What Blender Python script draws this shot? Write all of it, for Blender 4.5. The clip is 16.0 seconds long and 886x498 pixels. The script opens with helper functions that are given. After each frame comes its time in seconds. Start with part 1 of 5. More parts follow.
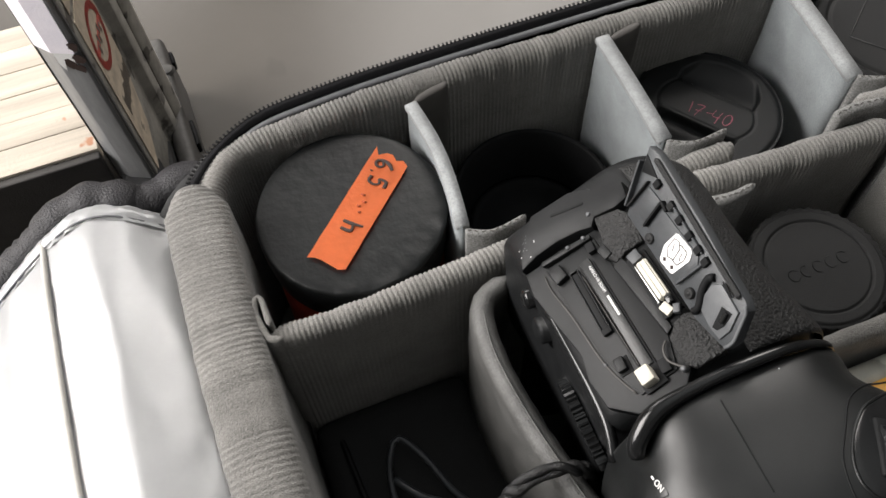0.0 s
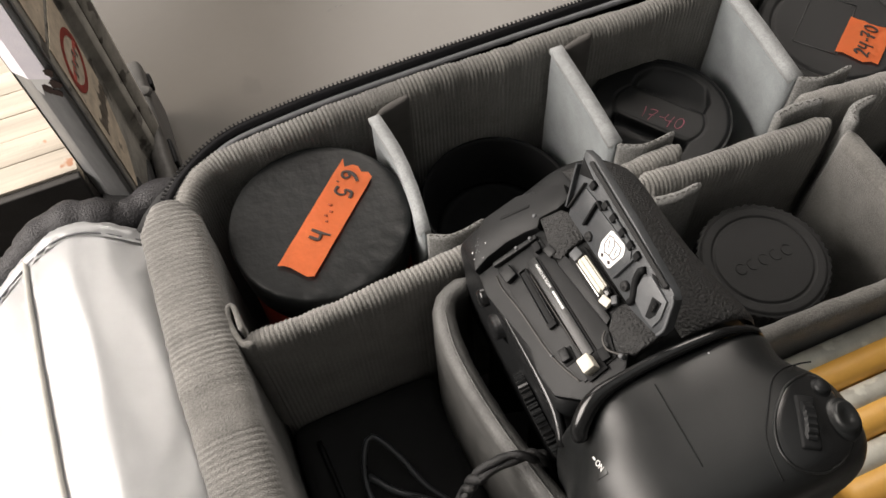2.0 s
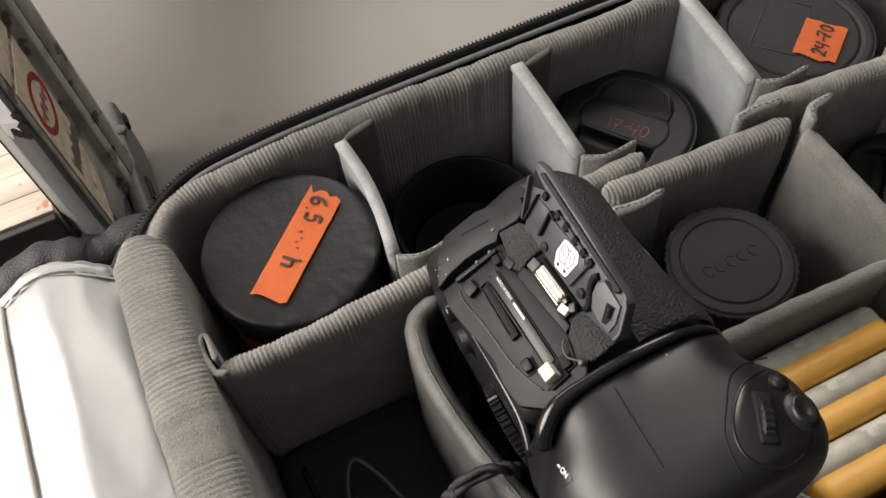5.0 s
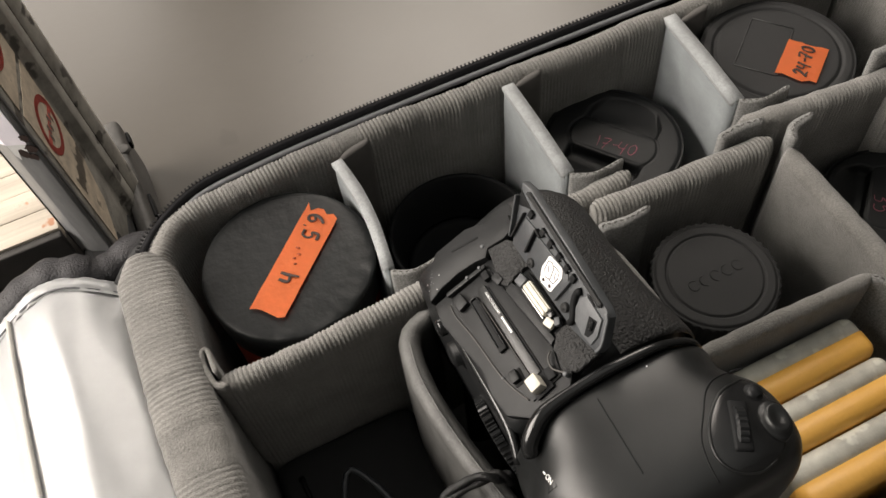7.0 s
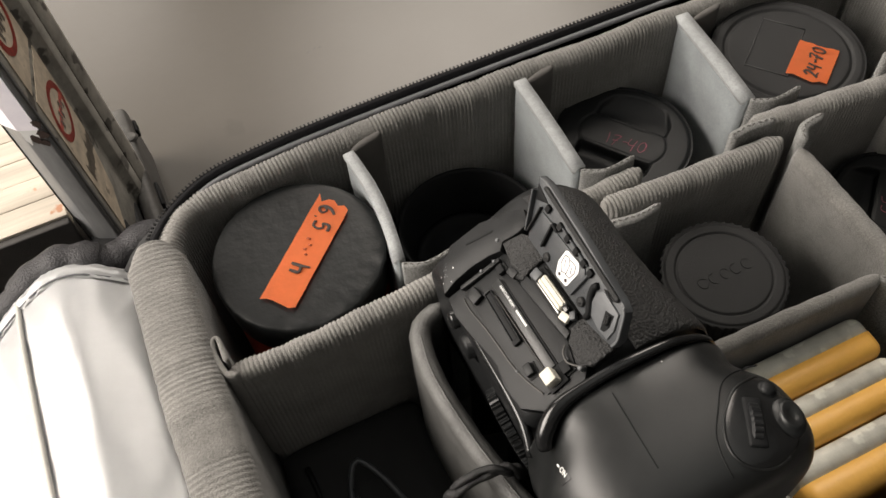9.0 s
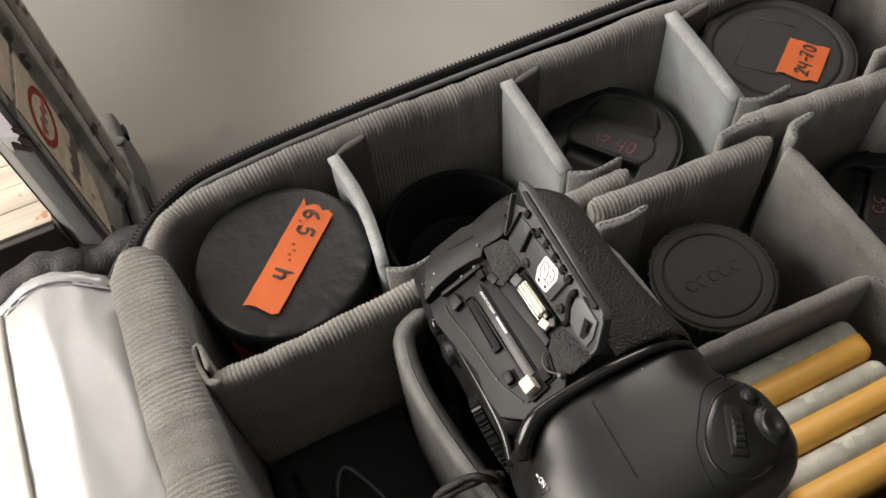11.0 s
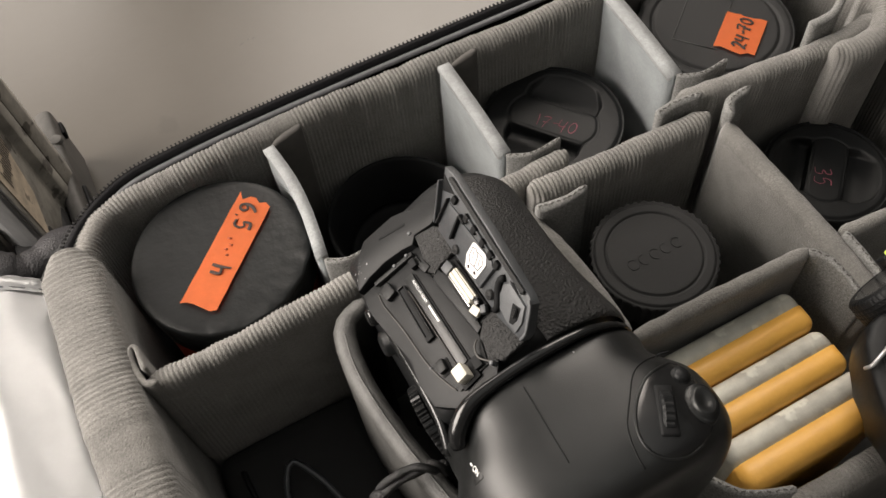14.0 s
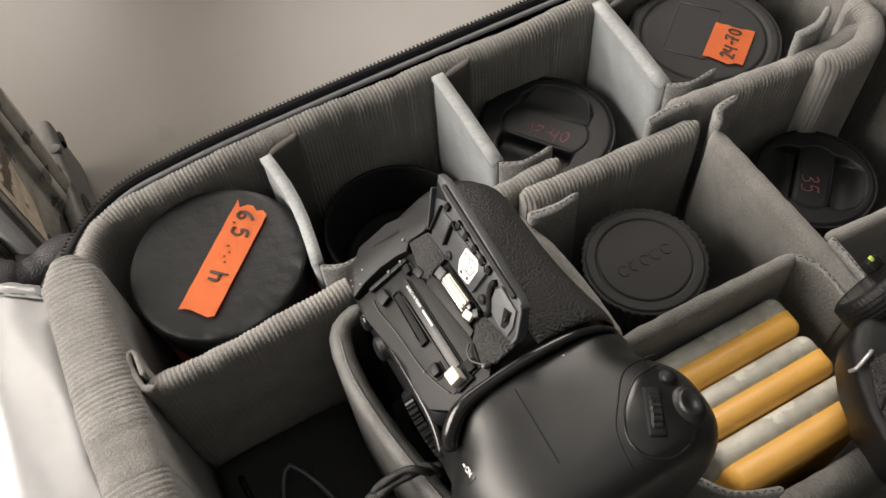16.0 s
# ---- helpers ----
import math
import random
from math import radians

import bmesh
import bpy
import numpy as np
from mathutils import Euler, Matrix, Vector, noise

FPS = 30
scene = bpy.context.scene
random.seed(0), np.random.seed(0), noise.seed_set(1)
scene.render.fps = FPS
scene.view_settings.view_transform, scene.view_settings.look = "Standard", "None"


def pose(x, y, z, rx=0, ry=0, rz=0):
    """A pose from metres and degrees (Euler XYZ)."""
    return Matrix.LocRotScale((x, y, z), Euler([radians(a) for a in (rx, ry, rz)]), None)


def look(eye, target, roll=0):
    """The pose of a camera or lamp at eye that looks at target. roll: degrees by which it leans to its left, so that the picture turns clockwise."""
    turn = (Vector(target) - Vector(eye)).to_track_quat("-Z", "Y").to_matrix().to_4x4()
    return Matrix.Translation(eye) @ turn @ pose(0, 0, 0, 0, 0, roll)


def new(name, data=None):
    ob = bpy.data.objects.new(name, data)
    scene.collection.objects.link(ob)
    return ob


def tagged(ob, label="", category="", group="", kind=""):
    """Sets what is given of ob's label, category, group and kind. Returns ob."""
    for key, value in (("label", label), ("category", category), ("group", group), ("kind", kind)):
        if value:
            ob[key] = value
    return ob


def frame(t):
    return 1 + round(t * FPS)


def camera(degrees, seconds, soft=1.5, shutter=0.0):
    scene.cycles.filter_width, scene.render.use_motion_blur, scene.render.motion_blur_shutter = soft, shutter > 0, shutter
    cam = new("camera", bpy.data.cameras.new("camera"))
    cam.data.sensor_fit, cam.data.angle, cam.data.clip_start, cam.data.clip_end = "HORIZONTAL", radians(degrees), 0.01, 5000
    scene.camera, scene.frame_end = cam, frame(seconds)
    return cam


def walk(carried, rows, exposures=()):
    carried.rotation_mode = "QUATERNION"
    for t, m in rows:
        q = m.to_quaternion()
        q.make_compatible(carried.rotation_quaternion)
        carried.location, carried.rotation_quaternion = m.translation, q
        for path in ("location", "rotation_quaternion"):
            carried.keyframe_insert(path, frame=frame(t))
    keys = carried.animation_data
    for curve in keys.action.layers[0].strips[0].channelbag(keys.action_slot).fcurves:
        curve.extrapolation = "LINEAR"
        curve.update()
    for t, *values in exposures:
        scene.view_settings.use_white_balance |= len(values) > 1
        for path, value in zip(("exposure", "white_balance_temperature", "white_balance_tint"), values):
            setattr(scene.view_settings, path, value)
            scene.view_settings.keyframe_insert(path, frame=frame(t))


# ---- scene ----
from mathutils.bvhtree import BVHTree

cam = camera(53.7, 16.0)
PATH = [
    (0, (-0.099, -0.285, 0.543), (0.226, 0.67, -1.183), -2.8),
    (0.5, (-0.094, -0.291, 0.548), (0.249, 0.654, -1.181), -1.3),
    (1, (-0.09, -0.296, 0.552), (0.263, 0.647, -1.176), -1.5),
    (1.5, (-0.088, -0.299, 0.555), (0.261, 0.657, -1.166), -2.8),
    (2, (-0.089, -0.303, 0.559), (0.254, 0.667, -1.156), -4.0),
    (2.5, (-0.085, -0.306, 0.551), (0.261, 0.676, -1.156), -4.6),
    (3, (-0.084, -0.311, 0.561), (0.264, 0.686, -1.138), -5.4),
    (3.5, (-0.081, -0.314, 0.558), (0.262, 0.682, -1.142), -6.1),
    (4, (-0.076, -0.313, 0.559), (0.272, 0.688, -1.137), -6.6),
    (6.5, (-0.075, -0.319, 0.568), (0.286, 0.713, -1.107), -7.7),
    (7, (-0.074, -0.322, 0.573), (0.293, 0.716, -1.097), -7.4),
    (7.5, (-0.074, -0.323, 0.57), (0.303, 0.714, -1.098), -6.8),
    (8, (-0.083, -0.321, 0.574), (0.294, 0.714, -1.095), -6.2),
    (8.5, (-0.084, -0.32, 0.574), (0.294, 0.705, -1.102), -5.7),
    (11, (-0.071, -0.319, 0.571), (0.292, 0.706, -1.108), -6.8),
    (11.5, (-0.073, -0.322, 0.569), (0.305, 0.707, -1.104), -6.5),
    (12, (-0.072, -0.324, 0.572), (0.323, 0.711, -1.093), -6.2),
    (12.5, (-0.069, -0.32, 0.575), (0.332, 0.718, -1.087), -6.3),
    (13, (-0.06, -0.317, 0.569), (0.339, 0.704, -1.104), -6.9),
    (13.5, (-0.052, -0.321, 0.568), (0.351, 0.669, -1.123), -6.8),
    (14, (-0.054, -0.323, 0.566), (0.348, 0.65, -1.135), -6.6),
    (14.5, (-0.054, -0.325, 0.57), (0.342, 0.646, -1.133), -7.1),
    (15, (-0.054, -0.327, 0.572), (0.349, 0.653, -1.124), -6.9),
    (15.5, (-0.054, -0.327, 0.575), (0.36, 0.659, -1.115), -6.5),
    (16, (-0.055, -0.328, 0.572), (0.363, 0.655, -1.119), -6.2),
]
walk(cam, [(t, look(eye, target, roll)) for t, eye, target, roll in PATH], [(0, 0.0, 6680, 12), (0.5, -0.02, 6860, 13), (1.5, -0.02, 7080, 14), (3.5, -0.03, 7150, 14), (8, -0.03, 7220, 13), (13, -0.08, 7240, 13), (14, 0.12, 7240, 14), (16, 0.20, 7240, 14)])

# ---- light ----
world = bpy.data.worlds.new("world")
scene.world = world
world.use_nodes = True
wn = world.node_tree.nodes
sky = wn.new("ShaderNodeTexSky")
sky.sky_type, sky.sun_disc = "NISHITA", False
sky.sun_elevation, sky.sun_rotation = radians(40), radians(-60)
world.node_tree.links.new(sky.outputs[0], wn["Background"].inputs[0])
wn["Background"].inputs[1].default_value = 0.1


def area_lamp(name, size, power, eye, target, colour=(1, 1, 1)):
    data = bpy.data.lights.new(name, "AREA")
    data.shape, data.size, data.size_y, data.energy, data.color = "RECTANGLE", size[0], size[1], power, colour
    ob = new(name, data)
    ob.matrix_world = look(eye, target)
    return ob


area_lamp("window_light_side", (1.55, 1.1), 82, (-1.52, 0.50, 1.15), (0.0, 0.05, 0.45), (1.0, 0.985, 0.96))
area_lamp("window_light_door", (0.52, 0.56), 5, (-0.325, 1.50, 0.735), (-0.1, 0.0, 0.15), (1.0, 0.975, 0.94))
area_lamp("window_light_back", (1.0, 1.35), 36, (0.75, 1.50, 1.75), (0.25, -0.05, 0.2), (1.0, 0.975, 0.935))

# ---- materials ----


def material(name, colour, rough=0.6, metal=0.0, vary=0.12, scale=60.0, bump=0.2, bump_scale=900.0, fine=0.0006, spots=None, sheen=0.0, coat=0.0, stretch=None, fleck=0.0, spec=0.5):
    """A surface with variation at two scales: broad stains by a slow noise, fine grain by bump and roughness."""
    m = bpy.data.materials.new(name)
    m.use_nodes = True
    nt = m.node_tree
    n, l = nt.nodes, nt.links
    b = n["Principled BSDF"]
    b.inputs["Roughness"].default_value, b.inputs["Metallic"].default_value = rough, metal
    if sheen:
        b.inputs["Sheen Weight"].default_value = sheen
        b.inputs["Sheen Roughness"].default_value = 0.6
    if coat:
        b.inputs["Coat Weight"].default_value = coat
        b.inputs["Coat Roughness"].default_value = 0.12
    co = n.new("ShaderNodeTexCoord")
    broad = n.new("ShaderNodeTexNoise")
    broad.inputs["Scale"].default_value, broad.inputs["Detail"].default_value, broad.inputs["Roughness"].default_value = scale, 6, 0.65
    where = co.outputs["Object"]
    if stretch:
        mp = n.new("ShaderNodeMapping")
        mp.inputs["Scale"].default_value = stretch
        l.new(where, mp.inputs["Vector"])
        where = mp.outputs["Vector"]
    l.new(where, broad.inputs["Vector"])
    ramp = n.new("ShaderNodeValToRGB")
    ramp.color_ramp.elements[0].position, ramp.color_ramp.elements[1].position = 0.3, 0.72
    ramp.color_ramp.elements[0].color = (*[c * (1 - vary) for c in colour], 1)
    ramp.color_ramp.elements[1].color = (*[min(1, c * (1 + vary)) for c in colour], 1)
    l.new(broad.outputs["Fac"], ramp.inputs["Fac"])
    b.inputs["Specular IOR Level"].default_value = spec
    out = ramp.outputs["Color"]
    if fleck:
        fn = n.new("ShaderNodeTexNoise")
        fn.inputs["Scale"].default_value, fn.inputs["Detail"].default_value, fn.inputs["Roughness"].default_value = 1100, 3, 0.7
        l.new(co.outputs["Object"], fn.inputs["Vector"])
        fr = n.new("ShaderNodeMapRange")
        fr.inputs["From Min"].default_value, fr.inputs["From Max"].default_value = 0.32, 0.68
        fr.inputs["To Min"].default_value, fr.inputs["To Max"].default_value = 1 - fleck, 1 + fleck
        l.new(fn.outputs["Fac"], fr.inputs["Value"])
        fm = n.new("ShaderNodeVectorMath")
        fm.operation = "SCALE"
        l.new(out, fm.inputs[0])
        l.new(fr.outputs["Result"], fm.inputs["Scale"])
        out = fm.outputs["Vector"]
    if spots:
        sn = n.new("ShaderNodeTexNoise")
        sn.inputs["Scale"].default_value, sn.inputs["Detail"].default_value = spots[1], 3
        l.new(co.outputs["Object"], sn.inputs["Vector"])
        sr = n.new("ShaderNodeValToRGB")
        sr.color_ramp.elements[0].position, sr.color_ramp.elements[1].position = spots[2], spots[2] + 0.04
        l.new(sn.outputs["Fac"], sr.inputs["Fac"])
        mix = n.new("ShaderNodeMix")
        mix.data_type = "RGBA"
        l.new(sr.outputs["Color"], mix.inputs["Factor"])
        l.new(out, mix.inputs["A"])
        mix.inputs["B"].default_value = (*spots[0], 1)
        out = mix.outputs["Result"]
    l.new(out, b.inputs["Base Color"])
    grain = n.new("ShaderNodeTexNoise")
    grain.inputs["Scale"].default_value, grain.inputs["Detail"].default_value = bump_scale, 4
    l.new(co.outputs["Object"], grain.inputs["Vector"])
    bp = n.new("ShaderNodeBump")
    bp.inputs["Strength"].default_value, bp.inputs["Distance"].default_value = bump, fine
    l.new(grain.outputs["Fac"], bp.inputs["Height"])
    l.new(bp.outputs["Normal"], b.inputs["Normal"])
    rr = n.new("ShaderNodeMapRange")
    rr.inputs["To Min"].default_value, rr.inputs["To Max"].default_value = max(0.02, rough - 0.08), min(1, rough + 0.08)
    l.new(broad.outputs["Fac"], rr.inputs["Value"])
    l.new(rr.outputs["Result"], b.inputs["Roughness"])
    return m


CORD = material("grey_corduroy", (0.172, 0.166, 0.154), 0.95, vary=0.28, scale=45, bump=1.0, bump_scale=1500, fleck=0.30, fine=0.0009, sheen=0.3)
FELT = material("brushed_grey_felt", (0.235, 0.26, 0.27), 0.95, vary=0.16, scale=80, bump=0.8, bump_scale=1800, sheen=0.3, fleck=0.15)
# Paler copy of the felt: light on the top edges put into colour.
LITFELT = material("felt_lit_edge_colour", (0.31, 0.325, 0.33), 0.95, vary=0.2, scale=120, bump=0.8, bump_scale=1800, sheen=0.3, fleck=0.2)
TABCLOTH = material("dark_grey_tab_cloth", (0.085, 0.08, 0.075), 0.8, vary=0.15, scale=120, bump=0.4, bump_scale=1800)
VELCRO = material("grey_hook_tape", (0.27, 0.27, 0.262), 0.9, vary=0.2, scale=900, bump=1.0, bump_scale=1800, fine=0.0012, fleck=0.45)
PIPING = material("grey_piping", (0.145, 0.150, 0.160), 0.6, vary=0.15, scale=200, bump=0.4, bump_scale=2500)
PALESEAM = material("pale_seam_tape", (0.45, 0.44, 0.41), 0.6, vary=0.1, scale=200, bump=0.4, bump_scale=2000)
SHINY = material("worn_shiny_grey_cloth", (0.088, 0.088, 0.085), 0.38, vary=0.35, scale=60, bump=0.8, bump_scale=1500, fleck=0.3)
SILVER = material("silver_coated_nylon", (0.66, 0.668, 0.675), 0.40, 0.30, vary=0.06, scale=30, bump=0.15, bump_scale=2500, fine=0.0003)
NYLON = material("black_ballistic_nylon", (0.017, 0.0172, 0.0178), 0.8, vary=0.25, scale=120, bump=0.6, bump_scale=2600)
QUILT = material("dark_nylon", (0.0125, 0.0118, 0.0145), 0.55, vary=0.35, scale=160, bump=0.8, bump_scale=900, fine=0.001)
ZIP = material("black_zip_tape", (0.010, 0.010, 0.0115), 0.8, vary=0.3, scale=400, spec=0.2, bump=0.6, bump_scale=3000)
ZIPTEETH = material("black_zip_teeth", (0.009, 0.009, 0.0095), 0.5, vary=0.3, scale=400, spec=0.2)
PLASTIC = material("black_camera_plastic", (0.0105, 0.0112, 0.0118), 0.40, vary=0.2, scale=70, bump=0.35, bump_scale=3800, fine=0.00035, spec=0.22)
GLOSS = material("worn_glossy_black_plastic", (0.008, 0.0084, 0.0088), 0.2, vary=0.3, scale=60, bump=0.12, bump_scale=2500, fine=0.0003)
MATTE = material("matte_black_plastic", (0.0085, 0.0092, 0.0098), 0.38, vary=0.25, scale=90, bump=0.4, bump_scale=3200, fine=0.0004, spec=0.26)
DEEP = material("black_metal_barrel", (0.0075, 0.0080, 0.0086), 0.65, vary=0.3, scale=90, spec=0.18)
RUBBER = material("textured_black_rubber", (0.0150, 0.0152, 0.0153), 0.5, vary=0.2, scale=90, bump=1.0, bump_scale=900, fine=0.0016, spec=0.5)
CAPGREY = material("worn_charcoal_cap_plastic", (0.0165, 0.0168, 0.0172), 0.55, vary=0.15, scale=70, bump=0.4, bump_scale=2500, spec=0.3)
GAFFER = material("black_cloth_tape", (0.0070, 0.0080, 0.0083), 0.46, vary=0.3, scale=40, bump=0.6, bump_scale=130, spec=0.25, fine=0.0010)
ORANGE = material("fluorescent_orange_tape", (0.92, 0.20, 0.055), 0.6, vary=0.06, scale=90, bump=0.35, bump_scale=350, fine=0.0006)
RED = material("red_lens_band", (0.40, 0.045, 0.025), 0.5, vary=0.2, scale=90)
INK = material("black_marker_ink", (0.022, 0.009, 0.006), 0.6, vary=0.3, scale=500)
PINK = material("pink_paint_pen", (0.36, 0.09, 0.13), 0.6, vary=0.6, scale=700)
FLANGE = material("dull_polished_aluminium", (0.27, 0.275, 0.28), 0.40, 0.35, vary=0.4, scale=30, bump=0.3, bump_scale=300, stretch=(2.0, 2.0, 0.3))
WHITE = material("white_label", (0.78, 0.78, 0.77), 0.5, vary=0.04, scale=200)
CREAM = material("cream_plastic", (0.56, 0.535, 0.46), 0.5, vary=0.08, scale=200)
STEEL = material("bare_aluminium", (0.55, 0.55, 0.55), 0.34, 0.6, vary=0.25, scale=40, bump=0.3, bump_scale=300)
DARKSTEEL = material("dirty_grey_metal", (0.36, 0.345, 0.31), 0.45, 0.15, vary=0.5, scale=40, bump=0.4, bump_scale=300, spots=((0.10, 0.093, 0.082), 55, 0.60))
YELLOW = material("yellow_plastic", (0.95, 0.50, 0.105), 0.45, vary=0.07, scale=60, bump=0.2, bump_scale=500)
FROST = material("frosted_translucent_plastic", (0.66, 0.64, 0.56), 0.5, vary=0.34, scale=38, bump=0.2, bump_scale=600, spots=((0.78, 0.77, 0.68), 62, 0.56))
GROUND = material("satin_grey_floor_paint", (0.068, 0.0605, 0.0515), 0.32, vary=0.07, scale=6, bump=0.12, bump_scale=90, fine=0.0006, spots=((0.061, 0.054, 0.046), 14, 0.735))
# Colours of the unseen room shell, chosen for how much light it bounces.
WALLPAINT = material("grey_wall_paint", (0.22, 0.215, 0.208), 0.8, vary=0.04, scale=3)
MIDPAINT = material("low_bounce_wall_grey", (0.15, 0.15, 0.15), 0.8, vary=0.05, scale=3)
CEILING = material("cool_bounce_ceiling_white", (0.70, 0.755, 0.79), 0.85, vary=0.03, scale=3)
WOOD = material("paint_stained_pale_wood", (0.57, 0.51, 0.43), 0.6, vary=0.32, scale=30, bump=0.5, bump_scale=400, spots=((0.50, 0.25, 0.15), 45, 0.65), stretch=(0.12, 2.2, 2.2))
LABELPAPER = material("aged_cream_label", (0.56, 0.47, 0.365), 0.6, vary=0.3, scale=90, spots=((0.26, 0.22, 0.17), 80, 0.64))
GRIME = material("grimy_dark_metal", (0.07, 0.067, 0.063), 0.6, 0.2, vary=0.45, scale=50, bump=0.5, bump_scale=250)
DARKWOOD = material("dark_wood", (0.05, 0.047, 0.045), 0.5, vary=0.3, scale=40, bump=0.3)
SATIN = material("satin_black_grip_plastic", (0.0100, 0.0108, 0.0110), 0.33, vary=0.2, scale=50, bump=0.25, bump_scale=3600, fine=0.0003, spec=0.42)
# Near-white lilac: the flange's overexposed sheen put into colour.
LILAC = material("pale_lilac_sheen", (0.93, 0.89, 0.98), 0.5, vary=0.06, scale=60)
CABLE = material("black_cable_rubber", (0.05, 0.054, 0.06), 0.3, vary=0.2, scale=200)

# ---- builders ----


def part(name, bm, mat, parent=None, label="", smooth=True):
    """Links a bmesh as one mesh object under a thing or a part."""
    me = bpy.data.meshes.new(name)
    bmesh.ops.recalc_face_normals(bm, faces=bm.faces[:])
    bm.to_mesh(me)
    bm.free()
    me.materials.append(mat)
    if smooth:
        for p in me.polygons:
            p.use_smooth = True
    ob = new(name, me)
    if parent:
        ob.parent = parent
    if label:
        ob["label"] = label
    return ob


def thing(name, label, category, at=(0, 0, 0), group="", m=None):
    ob = new(name)
    ob.matrix_world = m if m else Matrix.Translation(at)
    ob.empty_display_size = 0.02
    return tagged(ob, label, category, group)


def crisp(ob, angle=35):
    """Keeps smooth shading only across edges under the angle."""
    me = ob.data
    bm = bmesh.new()
    bm.from_mesh(me)
    for e in bm.edges:
        e.smooth = not (len(e.link_faces) == 2 and e.calc_face_angle(0) > radians(angle))
    bm.to_mesh(me)
    bm.free()
    return ob


def block(size, at=(0, 0, 0), bevel=0.0, segments=2, m=None):
    """A bevelled box whose middle is at the place given."""
    bm = bmesh.new()
    bmesh.ops.create_cube(bm, size=1)
    bmesh.ops.scale(bm, vec=size, verts=bm.verts)
    if bevel:
        bmesh.ops.bevel(bm, geom=bm.edges[:], offset=bevel, segments=segments, affect="EDGES", profile=0.5)
    bmesh.ops.translate(bm, vec=at, verts=bm.verts)
    if m:
        bmesh.ops.transform(bm, matrix=m, verts=bm.verts)
    return bm


def lathe(profile, n=64, at=(0, 0, 0), wobble=None):
    """Turns a profile of (radius, height) about z; ends on the axis where a radius is 0."""
    bm = bmesh.new()
    rings = []
    for r, z in profile:
        if r == 0:
            rings.append([bm.verts.new((at[0], at[1], at[2] + z))])
            continue
        ring = []
        for k in range(n):
            a = 2 * math.pi * k / n
            q = r + (wobble(a, z) if wobble else 0)
            ring.append(bm.verts.new((at[0] + q * math.cos(a), at[1] + q * math.sin(a), at[2] + z)))
        rings.append(ring)
    for a, b in zip(rings, rings[1:]):
        for k in range(n):
            j = (k + 1) % n
            if len(a) == 1 and len(b) == 1:
                break
            if len(a) == 1:
                bm.faces.new((a[0], b[k], b[j]))
            elif len(b) == 1:
                bm.faces.new((a[k], b[0], a[j]))
            else:
                bm.faces.new((a[k], b[k], b[j], a[j]))
    return bm


def resample(points, step):
    """A smooth path (Catmull-Rom) through the points, at about even steps."""
    p = [Vector(q) for q in points]
    if len(p) == 2:
        n = max(2, int((p[1] - p[0]).length / step))
        return [p[0].lerp(p[1], k / n) for k in range(n + 1)]
    out = []
    for k in range(len(p) - 1):
        a, b, c, d = p[max(k - 1, 0)], p[k], p[k + 1], p[min(k + 2, len(p) - 1)]
        n = max(2, int((c - b).length / step))
        for j in range(n):
            t = j / n
            out.append(0.5 * ((2 * b) + (c - a) * t + (2 * a - 5 * b + 4 * c - d) * t * t + (3 * b - a - 3 * c + d) * t**3))
    out.append(p[-1])
    return out


def tube(points, radius, n=8, step=0.004, closed_ends=True, radius_at=None):
    bm = bmesh.new()
    path = resample(points, step)
    rings, side = [], None
    for k, p in enumerate(path):
        way = (path[min(k + 1, len(path) - 1)] - path[max(k - 1, 0)]).normalized()
        if side is None:
            side = way.orthogonal().normalized()
        side = (side - way * side.dot(way)).normalized()
        up = way.cross(side)
        r = radius_at(k / (len(path) - 1)) * radius if radius_at else radius
        rings.append([bm.verts.new(p + r * (math.cos(2 * math.pi * j / n) * side + math.sin(2 * math.pi * j / n) * up)) for j in range(n)])
    for a, b in zip(rings, rings[1:]):
        for j in range(n):
            bm.faces.new((a[j], b[j], b[(j + 1) % n], a[(j + 1) % n]))
    if closed_ends:
        bm.faces.new(rings[0][::-1])
        bm.faces.new(rings[-1])
    return bm


